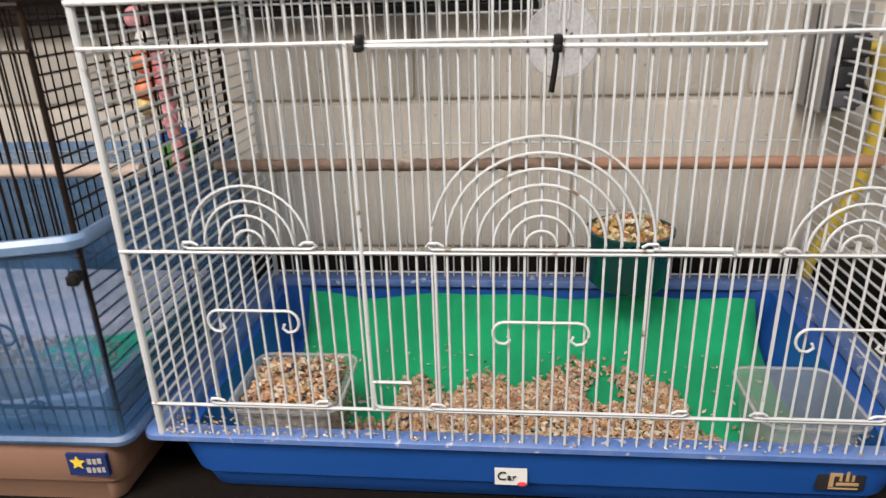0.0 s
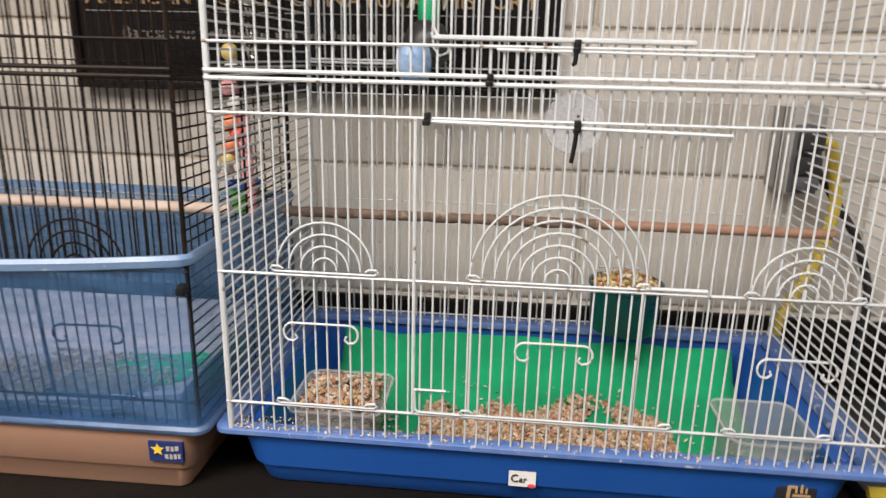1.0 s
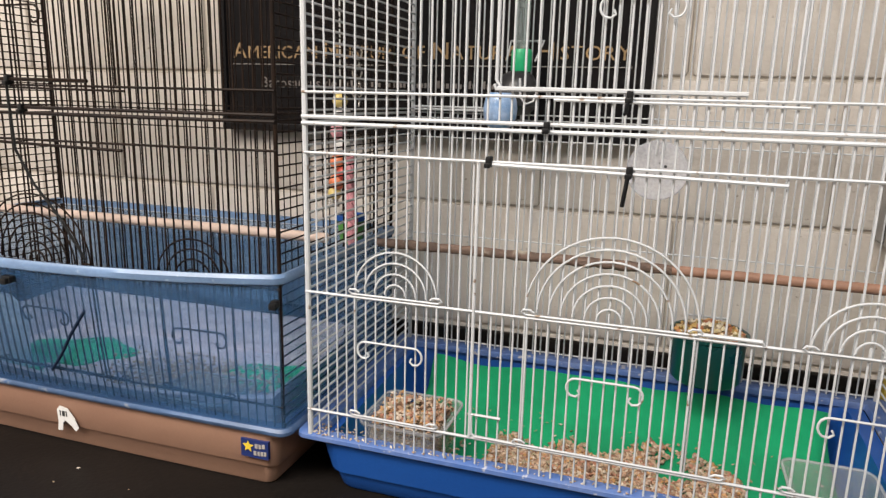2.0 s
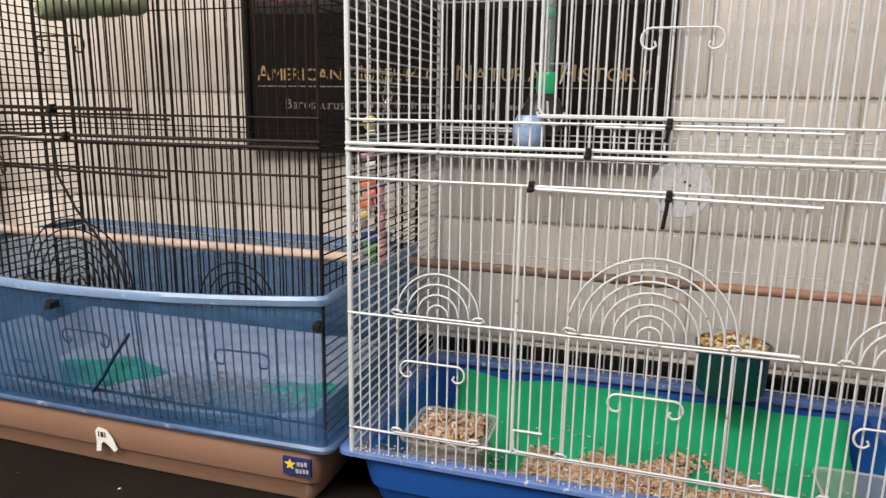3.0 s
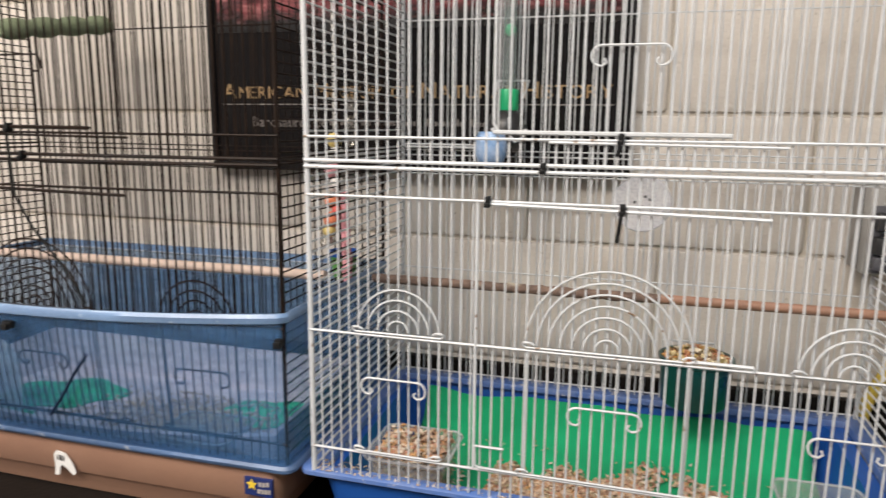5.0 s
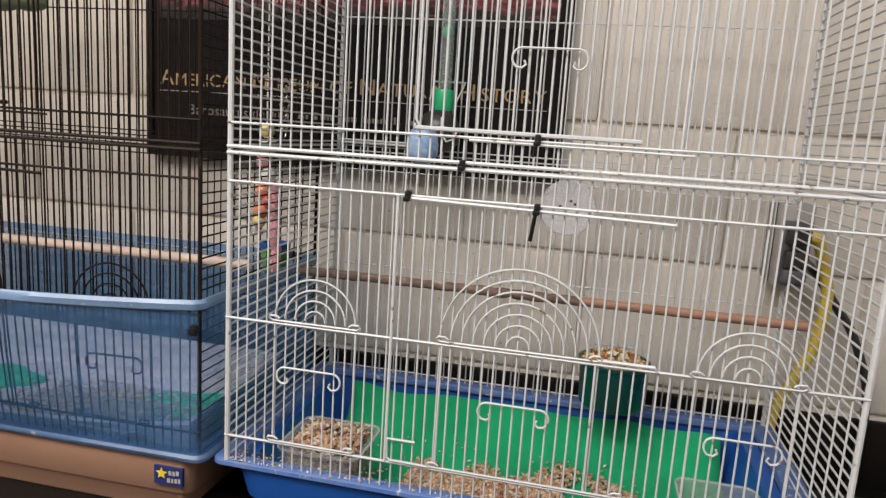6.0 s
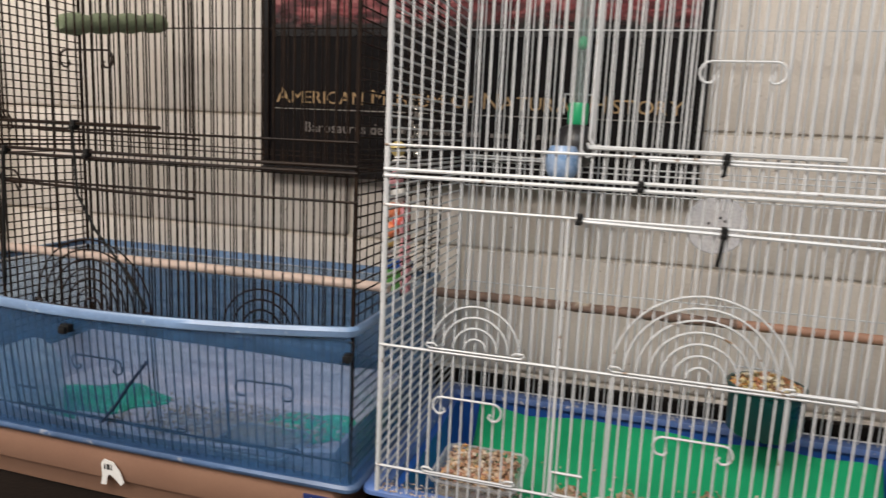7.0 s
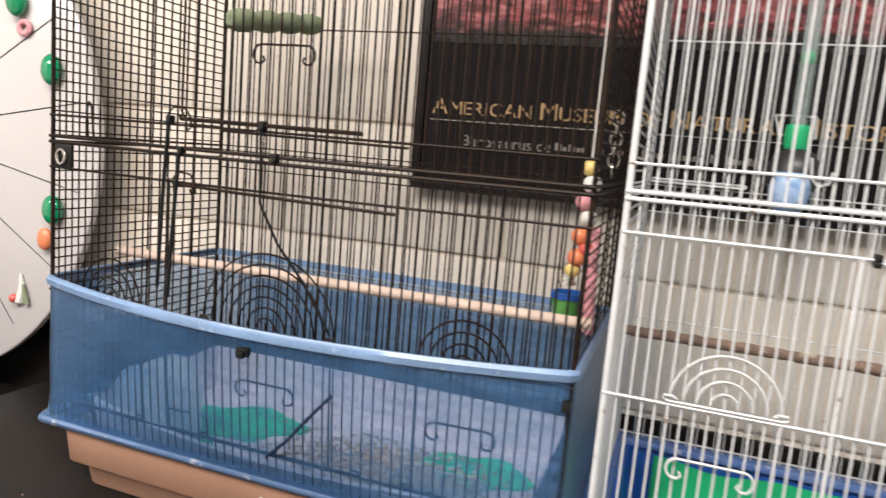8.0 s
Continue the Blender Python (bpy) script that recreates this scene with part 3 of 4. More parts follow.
# blue tray of the white cage
tray = thing("tray", XW + W / 2, YW + D / 2, TABLE_Z, "bright blue plastic tray with a soiled rim on the table", "tray")
X1, Y1 = XW + W, YW + D
raised = lambda pts: [(x, y, z + (0.011 * (y - YW) / D if z > 0.84 else 0.0)) for x, y, z in pts]
O2 = lambda off, z: raised(outline(XW - 0.005, X1, YW - 0.003, Y1, off, 0.0, 0.006, z))
O = lambda off, z, c=0.006: raised(outline(XW - 0.005, X1, YW + 0.0105, Y1, off, 0.0, c, z))
B2 = lambda off, z: raised(outline(XW + 0.008, X1 - 0.025, YW + 0.001, Y1 + 0.003, off, 0.0, 0.03, z))
B = lambda off, z: raised(outline(XW + 0.008, X1 - 0.025, YW + 0.010, Y1 + 0.003, off, 0.0, 0.03, z))
part("body", Geo().loops([B(-0.016, TABLE_Z + 0.001), B(-0.013, TABLE_Z + 0.004), B(-0.006, 0.806), B(-0.002, 0.808), B(0.008, 0.852), B2(-0.012, 0.852),
                          B2(-0.026, 0.790), B2(-0.030, 0.787)], cap0=True, cap1=True), M_BLUE, tray)
part("rim", Geo().loops([O(0.013, 0.8525), O(0.015, 0.8545), O(0.0145, 0.859), O(0.012, 0.861), O2(-0.014, 0.861), O2(-0.0155, 0.858), O2(-0.016, 0.8525), O(0.013, 0.8525)]), M_RIM, tray, "blue rim with pale droppings")
tag = part("name_tag", Geo().box(XW + 0.301, YW + 0.0075, 0.8090, XW + 0.330, YW + 0.0090, 0.8280), M_PAPER, tray, "small white paper tag")
words("Car", 0.013, M_INK, "lettering", tag, XW + 0.3035, YW + 0.0065, 0.8150, 0.0165)
part("heart", Geo().ball((XW + 0.3255, YW + 0.0065, 0.8110), 0.0035, 1.2, 0.2, 0.8, 10), M_RED, tag)
plate = part("maker_plate", Geo().box(XW + 0.5750, YW + 0.0060, 0.8175, XW + 0.6150, YW + 0.0085, 0.8410, 0.0008), M_DARK, tray, "black maker's plate with gold shapes")
g = Geo()
g.box(XW + 0.5850, YW + 0.0048, 0.8225, XW + 0.5885, YW + 0.0057, 0.8365)
g.box(XW + 0.5885, YW + 0.0048, 0.8335, XW + 0.5950, YW + 0.0057, 0.8365)
g.box(XW + 0.5930, YW + 0.0048, 0.8285, XW + 0.5950, YW + 0.0057, 0.8335)
g.box(XW + 0.5980, YW + 0.0048, 0.8285, XW + 0.6005, YW + 0.0057, 0.8385)
g.box(XW + 0.6030, YW + 0.0048, 0.8285, XW + 0.6050, YW + 0.0057, 0.8345)
g.box(XW + 0.5910, YW + 0.0048, 0.8240, XW + 0.6090, YW + 0.0057, 0.8265)
g.box(XW + 0.5850, YW + 0.0048, 0.8200, XW + 0.6090, YW + 0.0057, 0.8210)
part("emblem", g, M_GOLD, plate, smooth=False)

# green felt mat: flat, then rising against the back of the tray
g, rows = Geo(), []
rng = random.Random(3)
prof = [(YW + 0.05, 0.7925), (YW + 0.12, 0.794), (YW + 0.19, 0.797), (YW + 0.24, 0.806), (YW + 0.27, 0.820), (YW + 0.285, 0.840), (YW + 0.296, 0.860)]
for y, z in prof:
    rows.append([(XW + 0.055 + 0.556 * i / 30, y - (0.006 if z > 0.82 else 0) * math.sin(i * 0.45), z + 0.0022 * math.sin(i * 0.9 + y * 40) + 0.0035 * noise.noise((i * 0.35, y * 22, 7))) for i in range(31)])
faces = [(a * 31 + b, a * 31 + b + 1, (a + 1) * 31 + b + 1, (a + 1) * 31 + b) for a in range(len(prof) - 1) for b in range(30)]
g.add([p for r in rows for p in r], faces)
mat_ob = solo("felt_mat", g, M_GREEN, "green felt mat lining the blue tray", "mat")
sol = mat_ob.modifiers.new("thickness", "SOLIDIFY")
sol.thickness, sol.offset = 0.003, 1


def floor_z(y):
    return float(np.interp(y, [p[0] for p in prof], [p[1] for p in prof])) + 0.003


def pile(r):
    while True:
        x, y = r.uniform(XW + 0.05, X1 - 0.06), r.uniform(YW + 0.025, YW + 0.25)
        u, v = x - XW, y - YW
        reach = 0.17 + 0.05 * noise.noise((x * 16, y * 16, 1)) if 0.19 < u < 0.5 else 0.06
        depth = 0.55 + 0.8 * noise.noise((x * 12, y * 12, 5)) - max(0.0, (v - reach) / 0.06)
        if r.random() < depth:
            return x, y, floor_z(y) + 0.002 + r.random() * 0.026 * min(1.0, max(0.0, depth)) * max(0.2, 1 - v / 0.22)


solo("spilled_seed", scatter(Geo(), 7500, pile, 0.0045, random.Random(5)), M_SEED, "spilled mixed seed and husks on the green mat",
     "seed", kind="stuff", smooth=False)
def strewn(r):
    x, y = r.uniform(XW + 0.07, X1 - 0.07), YW + 0.05 + 0.2 * r.random() ** 2
    return x, y, floor_z(y) + 0.0015


solo("stray_husks", scatter(Geo(), 260, strewn, 0.0032, random.Random(8), 0.3), M_HUSK, "pale seed husks strewn over the mat", "husks", kind="stuff", smooth=False)
solo("rim_litter", scatter(Geo(), 330, lambda r: (XW + 0.004 + 0.64 * r.random() ** 1.7, YW + 0.004 + 0.020 * r.random() if r.random() < 0.7 else YW - 0.003 + 0.007 * r.random(), 0.862),
                           0.002, random.Random(9), 0.4), M_HUSK, "crumbs of seed husk along the tray rim", "husks", kind="stuff", smooth=False)

# perch, cup, dishes
perch = thing("perch", XW + W / 2, YW + 0.196, 1.05, "brown wooden perch across the white cage, crusted at one end", "perch")
rng = random.Random(17)
pts = [(XW + 0.586 * W + 0.414 * W * i / 12, YW + 0.196, 1.057) for i in range(13)]
part("dowel", Geo().tube(pts, 0.0062, 14), M_PERCH, perch)
pts = [(XW + 0.586 * W * i / 60, YW + 0.196 + rng.uniform(-0.0006, 0.0006), 1.057 + rng.uniform(-0.0005, 0.0005)) for i in range(61)]
part("crusted_end", Geo().tube(pts, [0.0062 + rng.uniform(-0.0004, 0.0012) for i in range(61)], 12), M_WOOD, perch, "grey-brown crusted wood")

CX, CY = 0.151, YW + 0.262
cup = thing("feeding_cup", CX, CY, 0.897, "dark green plastic feeding cup full of mixed pellets", "feeding cup")
part("bowl", Geo().lathe(CX, CY, [(0.001, 0.897), (0.041, 0.897), (0.0445, 0.901), (0.0475, 0.958), (0.050, 0.960), (0.050, 0.964), (0.046, 0.964), (0.044, 0.95), (0.001, 0.948)], 32), M_CUP, cup)
part("bracket", Geo().tube([(CX - 0.03, CY + 0.045, 0.955), (CX - 0.03, YW + D + 0.004, 0.962), (CX + 0.03, YW + D + 0.004, 0.962), (CX + 0.03, CY + 0.045, 0.955)], 0.0016), M_WHITE, cup)


def in_cup(r):
    a, q = r.uniform(0, 6.283), 0.042 * math.sqrt(r.random())
    return CX + q * math.cos(a), CY + q * math.sin(a), 0.956 + 0.016 * (1 - (q / 0.046) ** 2) * r.random() + 0.004


solo("pellets", scatter(Geo(), 420, in_cup, 0.0055, random.Random(11), 0.8), grains("mixed_pellets", [(0.50, 0.34, 0.12), (0.58, 0.47, 0.26), (0.66, 0.56, 0.38), (0.40, 0.16, 0.08), (0.28, 0.22, 0.09), (0.52, 0.27, 0.08), (0.70, 0.62, 0.48), (0.22, 0.12, 0.06)]),
     "mixed coloured pellets heaped in the green cup", "pellets", kind="stuff", smooth=False)


def dish(x0, x1, y0, y1, z0, z1, label):
    """A clear box with walls, open at the top, a little wider above."""
    ob = thing("food_dish", (x0 + x1) / 2, (y0 + y1) / 2, z0, label, "food dish", "clear dishes")
    R = lambda o, z: outline(x0, x1, y0, y1, o, 0, 0.012, z, n=4, nf=4)
    part("bowl", Geo().loops([R(-0.008, z0), R(0.0, z1 - 0.004), R(0.005, z1 - 0.003), R(0.005, z1), R(-0.002, z1), R(-0.0105, z0 + 0.003)], True, True), M_CLEAR, ob)
    # Paler tube added along the edge to draw the rim's highlight.
    part("rim", Geo().tube(R(0.004, z1), 0.0016, 6, closed=True), M_DISC, ob)
    return ob


dish(XW + 0.062, XW + 0.157, YW + 0.010, YW + 0.103, 0.806, 0.881, "clear plastic dish filled with mixed seed")
solo("seed", scatter(Geo(), 2400, lambda r: (r.uniform(XW + 0.069, XW + 0.150), YW + 0.018 + 0.077 * r.random(), 0.811 + 0.076 * r.random() ** 0.6),
                     0.0044, random.Random(14)), M_SEED, "mixed seed filling the clear dish", "seed", kind="stuff", smooth=False)
dish(XW + 0.529, XW + 0.611, YW + 0.010, YW + 0.097, 0.800, 0.880, "empty clear plastic dish in the blue tray")
solo("litter", scatter(Geo(), 240, lambda r: (r.uniform(XW + 0.535, XW + 0.606), YW + 0.02 + 0.03 * r.random(), 0.8045 + 0.008 * r.random()), 0.0045, random.Random(15), 0.3), M_PAPER,
     "pale crumbs in the empty dish", "husks", kind="stuff", smooth=False)

# clear disc that hangs inside, drinking bottle
g = Geo()
DX, DY, DZ = 0.066, YW + 0.262, 1.172
ring = [(DX + 0.0365 * math.cos(2 * math.pi * i / 36), 0.0365 * math.sin(2 * math.pi * i / 36)) for i in range(36)]
disc = thing("toy_disc", DX, DY, DZ, "clear round plastic toy disc hanging on a wire hook", "toy")
g.loops([[(x, DY - 0.002, DZ + z) for x, z in ring], [(x, DY + 0.002, DZ + z) for x, z in ring]], True, True)
part("plate", g, M_DISC, disc)
part("edge", Geo().tube([(x, DY, DZ + z) for x, z in ring], 0.0026, 6, closed=True), M_DISC, disc)
for dx in (-0.003, 0.006):
    part("hook", Geo().tube([(DX + dx, DY - 0.003, DZ + 0.020), (DX + dx + 0.001, DY - 0.004, DZ + 0.036), (DX + dx + 0.002, DY, DZ + 0.050), (DX + dx + 0.005, DY + 0.010, DZ + 0.048), (DX + dx + 0.008, DY + 0.012, DZ + 0.036)], 0.0013), M_WHITE, disc)
for dx, dz in ((-0.010, 0.002), (0.004, 0.010), (-0.002, -0.006), (0.010, 0.006)):
    part("hole", Geo().ball((DX + dx, DY - 0.003, DZ + dz), 0.0019, 1, 0.3, 1, 8), M_DARK, disc)

BX, BY = -0.128, YW + 0.30
bottle = thing("water_bottle", BX, BY, 1.235, "clear tube water bottle with green bands and pale blue cup", "water bottle")
part("tube", Geo().lathe(BX, BY, [(0.001, 1.312), (0.008, 1.312), (0.0098, 1.33), (0.0098, 1.54), (0.007, 1.55), (0.001, 1.552)], 20), M_BOTTLE, bottle)
part("collar", Geo().lathe(BX, BY, [(0.001, 1.295), (0.0135, 1.296), (0.0145, 1.30), (0.0145, 1.322), (0.013, 1.326), (0.001, 1.326)], 20), M_CAPGREEN, bottle)
part("float", Geo().ball((BX, BY, 1.408), 0.0078, 1, 1, 1.2), M_CAPGREEN, bottle)
part("neck", Geo().lathe(BX, BY - 0.02, [(0.001, 1.236), (0.018, 1.238), (0.030, 1.25), (0.031, 1.272), (0.022, 1.29), (0.012, 1.2955), (0.001, 1.2955)], 20), M_DARK, bottle)
part("cup", Geo().lathe(BX - 0.009, BY - 0.076, [(0.001, 1.217), (0.009, 1.2185), (0.017, 1.224), (0.0215, 1.234), (0.0225, 1.246), (0.0205, 1.258), (0.0165, 1.266), (0.014, 1.266), (0.013, 1.245), (0.001, 1.240)], 24), M_PALEBLUE, bottle)
part("loop", Geo().tube([(BX + 0.012, BY - 0.06, 1.285), (BX + 0.014, BY - 0.064, 1.262), (BX + 0.022, BY - 0.066, 1.252), (BX + 0.032, BY - 0.066, 1.256), (BX + 0.036, BY - 0.062, 1.270)], 0.0016), M_WHITE, bottle)
part("hanger", Geo().tube([(BX - 0.02, BY - 0.005, 1.31), (BX - 0.024, YW + D + 0.005, 1.34), (BX + 0.024, YW + D + 0.005, 1.34), (BX + 0.02, BY - 0.005, 1.31)], 0.0015), M_WHITE, bottle)

# ---- black cage: base, translucent guard, floor, perch, toys ----
XB1, YB1 = XB + W, YB + D


def P(off, z, c=0.009):
    """The guard's outline at a height: straight in front at the foot, bowed out at the lip."""
    return outline(XB, XB1, YB, YB1, off, 0.003 + BOW * bow_share(z), c, z, nf=28)



def F(off, z):
    """The foot's outline, which reaches further out at one end."""
    return outline(XB - 0.010, XB1, YB, YB1, off, 0.003 + BOW * bow_share(z), 0.009, z, nf=28)


base = thing("plastic_tub", XB + W / 2, YB + D / 2, TABLE_Z, "brown plastic tub with bowed front under the black cage", "tub")
Q = lambda off, z: outline(XB + 0.024, XB1 - 0.012, YB - 0.001, YB1 - 0.01, off, 0.003, 0.014, z, nf=28)
Q2 = lambda off, z: outline(XB + 0.052, XB1 - 0.018, YB + 0.003, YB1 - 0.014, off, 0.003, 0.014, z, nf=28)
part("body", Geo().loops([Q2(-0.006, TABLE_Z + 0.001), Q2(-0.004, TABLE_Z + 0.004), Q2(0.0, 0.8065), Q(-0.002, 0.8085), Q(0.0, 0.811), Q(0.004, 0.8565),
                          Q(0.001, 0.8565), Q(-0.001, 0.822), Q(-0.01, 0.820)], True, True), M_BASE, base)
SX, SY, SZ = -0.387, YB - 0.0075, 0.8225
sticker = part("sticker", Geo().box(SX, SY, SZ, SX + 0.038, SY + 0.0045, SZ + 0.0235), M_NAVY, base, "navy sticker with a yellow star and white bars")
star = [(SX + 0.0105 + (0.0078 if i % 2 == 0 else 0.0036) * math.sin(math.pi * i / 5), SY - 0.0005, SZ + 0.0145 + (0.0078 if i % 2 == 0 else 0.0036) * math.cos(math.pi * i / 5)) for i in range(10)]
part("star", Geo().loops([star, [(x, y - 0.0005, z) for x, y, z in star]], True, True), M_YELLOW, sticker, smooth=False)
for bx, bz, bw in ((0.020, 0.0135, 0.004), (0.0253, 0.0135, 0.0035), (0.030, 0.0145, 0.004), (0.018, 0.004, 0.004), (0.0235, 0.004, 0.003), (0.028, 0.0045, 0.0035), (0.0328, 0.005, 0.003)):
    part("lettering", Geo().box(SX + bx, SY - 0.0009, SZ + bz, SX + bx + bw, SY - 0.0004, SZ + bz + 0.0055), M_GREYINK, sticker, smooth=False)
tx, ty, tz = -0.677, YB - 0.0085, 0.8035
torn = [(0, 0.0), (0.008, 0.001), (0.010, 0.012), (0.014, 0.016), (0.021, 0.012), (0.031, 0.003), (0.036, 0.008), (0.030, 0.022), (0.020, 0.034), (0.006, 0.036), (0.001, 0.030), (0.002, 0.014)]
paper = part("torn_label", Geo().loops([[(tx + a, ty, tz + b) for a, b in torn], [(tx + a, ty - 0.0008, tz + b) for a, b in torn]], True, True), M_PAPER, base, "torn white paper label", smooth=False)
for bx, bw in ((0.006, 0.0016), (0.010, 0.0045), (0.0165, 0.0016)):
    part("lettering", Geo().box(tx + bx, ty - 0.0014, tz + 0.0225, tx + bx + bw, ty - 0.0009, tz + 0.030), M_INK, paper, smooth=False)

guard = thing("seed_guard", XB + W / 2, YB + D / 2, 0.85, "translucent blue plastic seed guard skirt round the black cage", "seed guard")
part("skirt", Geo().loops([F(0.008, 0.867), P(0.007, 0.876), P(0.005, 0.895), P(0.004, 1.044), P(0.002, 1.044), P(0.003, 0.895), P(0.005, 0.876), F(0.006, 0.867)]), M_FILM, guard)
part("foot_flange", Geo().loops([F(0.009, 0.857), F(0.011, 0.859), F(0.011, 0.863), F(0.008, 0.8665), F(-0.010, 0.865), F(-0.015, 0.862), F(-0.016, 0.857), F(0.009, 0.857)]), M_FOOT, guard, "pale scuffed blue foot")
part("top_lip", Geo().loops([P(0.0045, 1.0445), P(0.007, 1.046), P(0.008, 1.053), P(0.0055, 1.057), P(0.0015, 1.0565), P(0.0005, 1.046), P(0.0045, 1.0445)]), M_LIP, guard, "pale blue rolled lip")
for cx, cy, cz, cw in ((-0.662, YB - BOW - 0.010, 1.033, 0.007), (-0.3325, YB - 0.008, 1.0235, 0.0045)):
    part("clip", Geo().box(cx - cw, cy - 0.005, cz - 0.005, cx + cw, cy + 0.004, cz + 0.004, 0.0015).box(cx - 0.004, cy - 0.009, cz - 0.006, cx + 0.005, cy - 0.003, cz + 0.002, 0.001), M_ZIP, guard, "black clip")

def lined(off, z):
    """The liner's edge: low along the front, higher at the sides and back."""
    return [(x, y, z if z < 0.84 else z - 0.04 * max(0.0, min(1.0, (YB + 0.05 - y) / 0.05))) for x, y, _ in P(off, z)]


g = Geo().loops([lined(-0.056, 0.8235), lined(-0.040, 0.8255), lined(-0.034, 0.8955), lined(-0.037, 0.8965), lined(-0.045, 0.829), lined(-0.058, 0.8265)], True, True)
solo("inner_tray", g, M_LINER, "grey mauve inner tray under the black cage", "inner tray")
for i, (gx, gy, sx, sy) in enumerate(((-0.840, 0.668, 0.19, 0.12), (-0.475, 0.69, 0.14, 0.11), (-0.405, 0.56, 0.06, 0.12), (-0.64, 0.545, 0.20, 0.05), (-0.86, 0.575, 0.12, 0.06))):
    g = Geo()
    n = 26
    rag = [1.0 + 0.16 * math.sin(2 * math.pi * j / n * 2 + i) + 0.12 * math.sin(2 * math.pi * j / n * 5 + 2 * i) + random.Random(40 * i + j).uniform(-0.04, 0.04) for j in range(n)]
    ringp = [(gx + sx * 0.5 * math.cos(2 * math.pi * j / n) * rag[j], gy + sy * 0.5 * math.sin(2 * math.pi * j / n) * rag[j]) for j in range(n)]
    g.loops([[(x, y, 0.8268) for x, y in ringp], [(x, y, 0.8295) for x, y in ringp]], True, True)
    solo("felt_scrap", g, M_SCRAP, "scrap of green felt on the cage floor", "felt", "felt scraps")
solo("scattered_seed", scatter(Geo(), 1800, lambda r: (max(-0.93, min(-0.39, r.gauss(-0.585, 0.07))), 0.63 + 0.042 * max(-2.2, min(2.2, r.gauss(0, 1))), 0.8305), 0.0042, random.Random(21), 0.5), M_HUSK,
     "husks and seed scattered on the cage floor", "seed", kind="stuff", smooth=False)
dish(-0.53, -0.43, YB + 0.012, YB + 0.09, 0.828, 0.872, "clear plastic dish behind the blue guard")
hood = thing("feeder", -0.888, 0.56, 0.8275, "milky plastic feeder with a rounded hood inside the guard", "feeder")
HX, HY = -0.888, 0.556
arch_at = lambda y, k: [(HX + 0.046 * k * math.cos(radians(a)), y, 0.897 + 0.048 * k * math.sin(radians(a))) for a in range(0, 181, 12)] + [(HX - 0.044 * k, y, 0.8285), (HX + 0.044 * k, y, 0.8285)]
part("shell", Geo().loops([arch_at(HY - 0.030, 0.90), arch_at(HY - 0.033, 0.96), arch_at(HY - 0.029, 1.0), arch_at(HY + 0.034, 1.0), arch_at(HY + 0.036, 0.95)], True, True), M_MILK, hood)
part("lip", Geo().tube(arch_at(HY - 0.031, 1.0)[:16], 0.002, 6), M_MILK, hood)
stick = lambda x, z: (x, YB - 0.010 - BOW * (1 - ((x - XB) / W * 2 - 1) ** 2) * bow_share(z), z)
solo("stick", Geo().tube([stick(-0.653, 0.902), stick(-0.622, 0.932), stick(-0.593, 0.966), stick(-0.563, 1.0)], 0.0020, 8), M_STICK, "dark thin stick caught against the seed guard", "stick")
pts = [(XB + W * i / 16, 0.60 + 0.005 * i / 16, 1.077) for i in range(17)]
solo("perch", Geo().tube(pts, 0.0068, 12), M_PALEWOOD, "pale round dowel perch across the black cage", "perch")

# green mineral perch bolted to the back, pointing forward
a, b = Vector((-0.826, YB1 - 0.004, 1.437)), Vector((-0.834, YB + 0.115, 1.402))
pts = [a.lerp(b, i / 40) for i in range(41)]
solo("mineral_perch", Geo().tube(pts, [0.0112 + 0.0046 * abs(math.sin(math.pi * i / 10)) - (0.004 if i in (0, 40) else 0) for i in range(41)], 14), M_ROLL,
     "green scalloped mineral perch bolted to the cage back", "perch")

# bead and rope toy near the side panel
TX, TY = -0.365, YB + 0.224
toy = thing("hanging_toy", TX, TY, 1.03, "hanging bird toy of pink rope, wooden beads and bell", "toy")
for dx, dz, r, mt in ((0, 1.265, 0.011, M_YELB), (0.004, 1.245, 0.012, M_PAPER), (-0.003, 1.222, 0.012, M_ROPE), (0.004, 1.202, 0.011, M_PAPER), (-0.004, 1.178, 0.012, M_ORANGE),
                      (0.006, 1.163, 0.011, M_REDB), (-0.006, 1.150, 0.012, M_ORANGE), (-0.010, 1.133, 0.010, M_YELB)):
    part("bead", Geo().ball((TX + dx, TY, dz - 0.014), r), mt, toy)
rope = [(TX + 0.012 + 0.012 * i / 20 * 0.6, TY + 0.003 * math.sin(i), 1.175 - 0.135 * i / 20) for i in range(21)]
for ph in (0, 2.1, 4.2):
    part("strand", Geo().tube([(x + 0.004 * math.cos(i * 1.1 + ph), y + 0.004 * math.sin(i * 1.1 + ph), z) for i, (x, y, z) in enumerate(rope)], 0.0045, 7), M_ROPE, toy)
for i in range(6):
    ring_z = 1.315 - 0.013 * i
    turn = i % 2
    part("chain_link", Geo().tube([(TX + 0.026 + (0 if turn else 0.007) * math.cos(radians(a)), TY + (0.007 if turn else 0) * math.cos(radians(a)), ring_z + 0.0095 * math.sin(radians(a)))
                                   for a in range(0, 360, 36)], 0.0013, 6, closed=True), M_STEEL, toy)
part("bell", Geo().lathe(TX - 0.014, TY, [(0.001, 1.128), (0.004, 1.127), (0.007, 1.115), (0.011, 1.10), (0.010, 1.10), (0.001, 1.112)], 16), M_STEEL, toy)
part("cord", Geo().tube([(TX, TY, 1.128), (TX, TY, 1.4), (TX - 0.002, TY, TOP)], 0.0012), M_PAPER, toy)
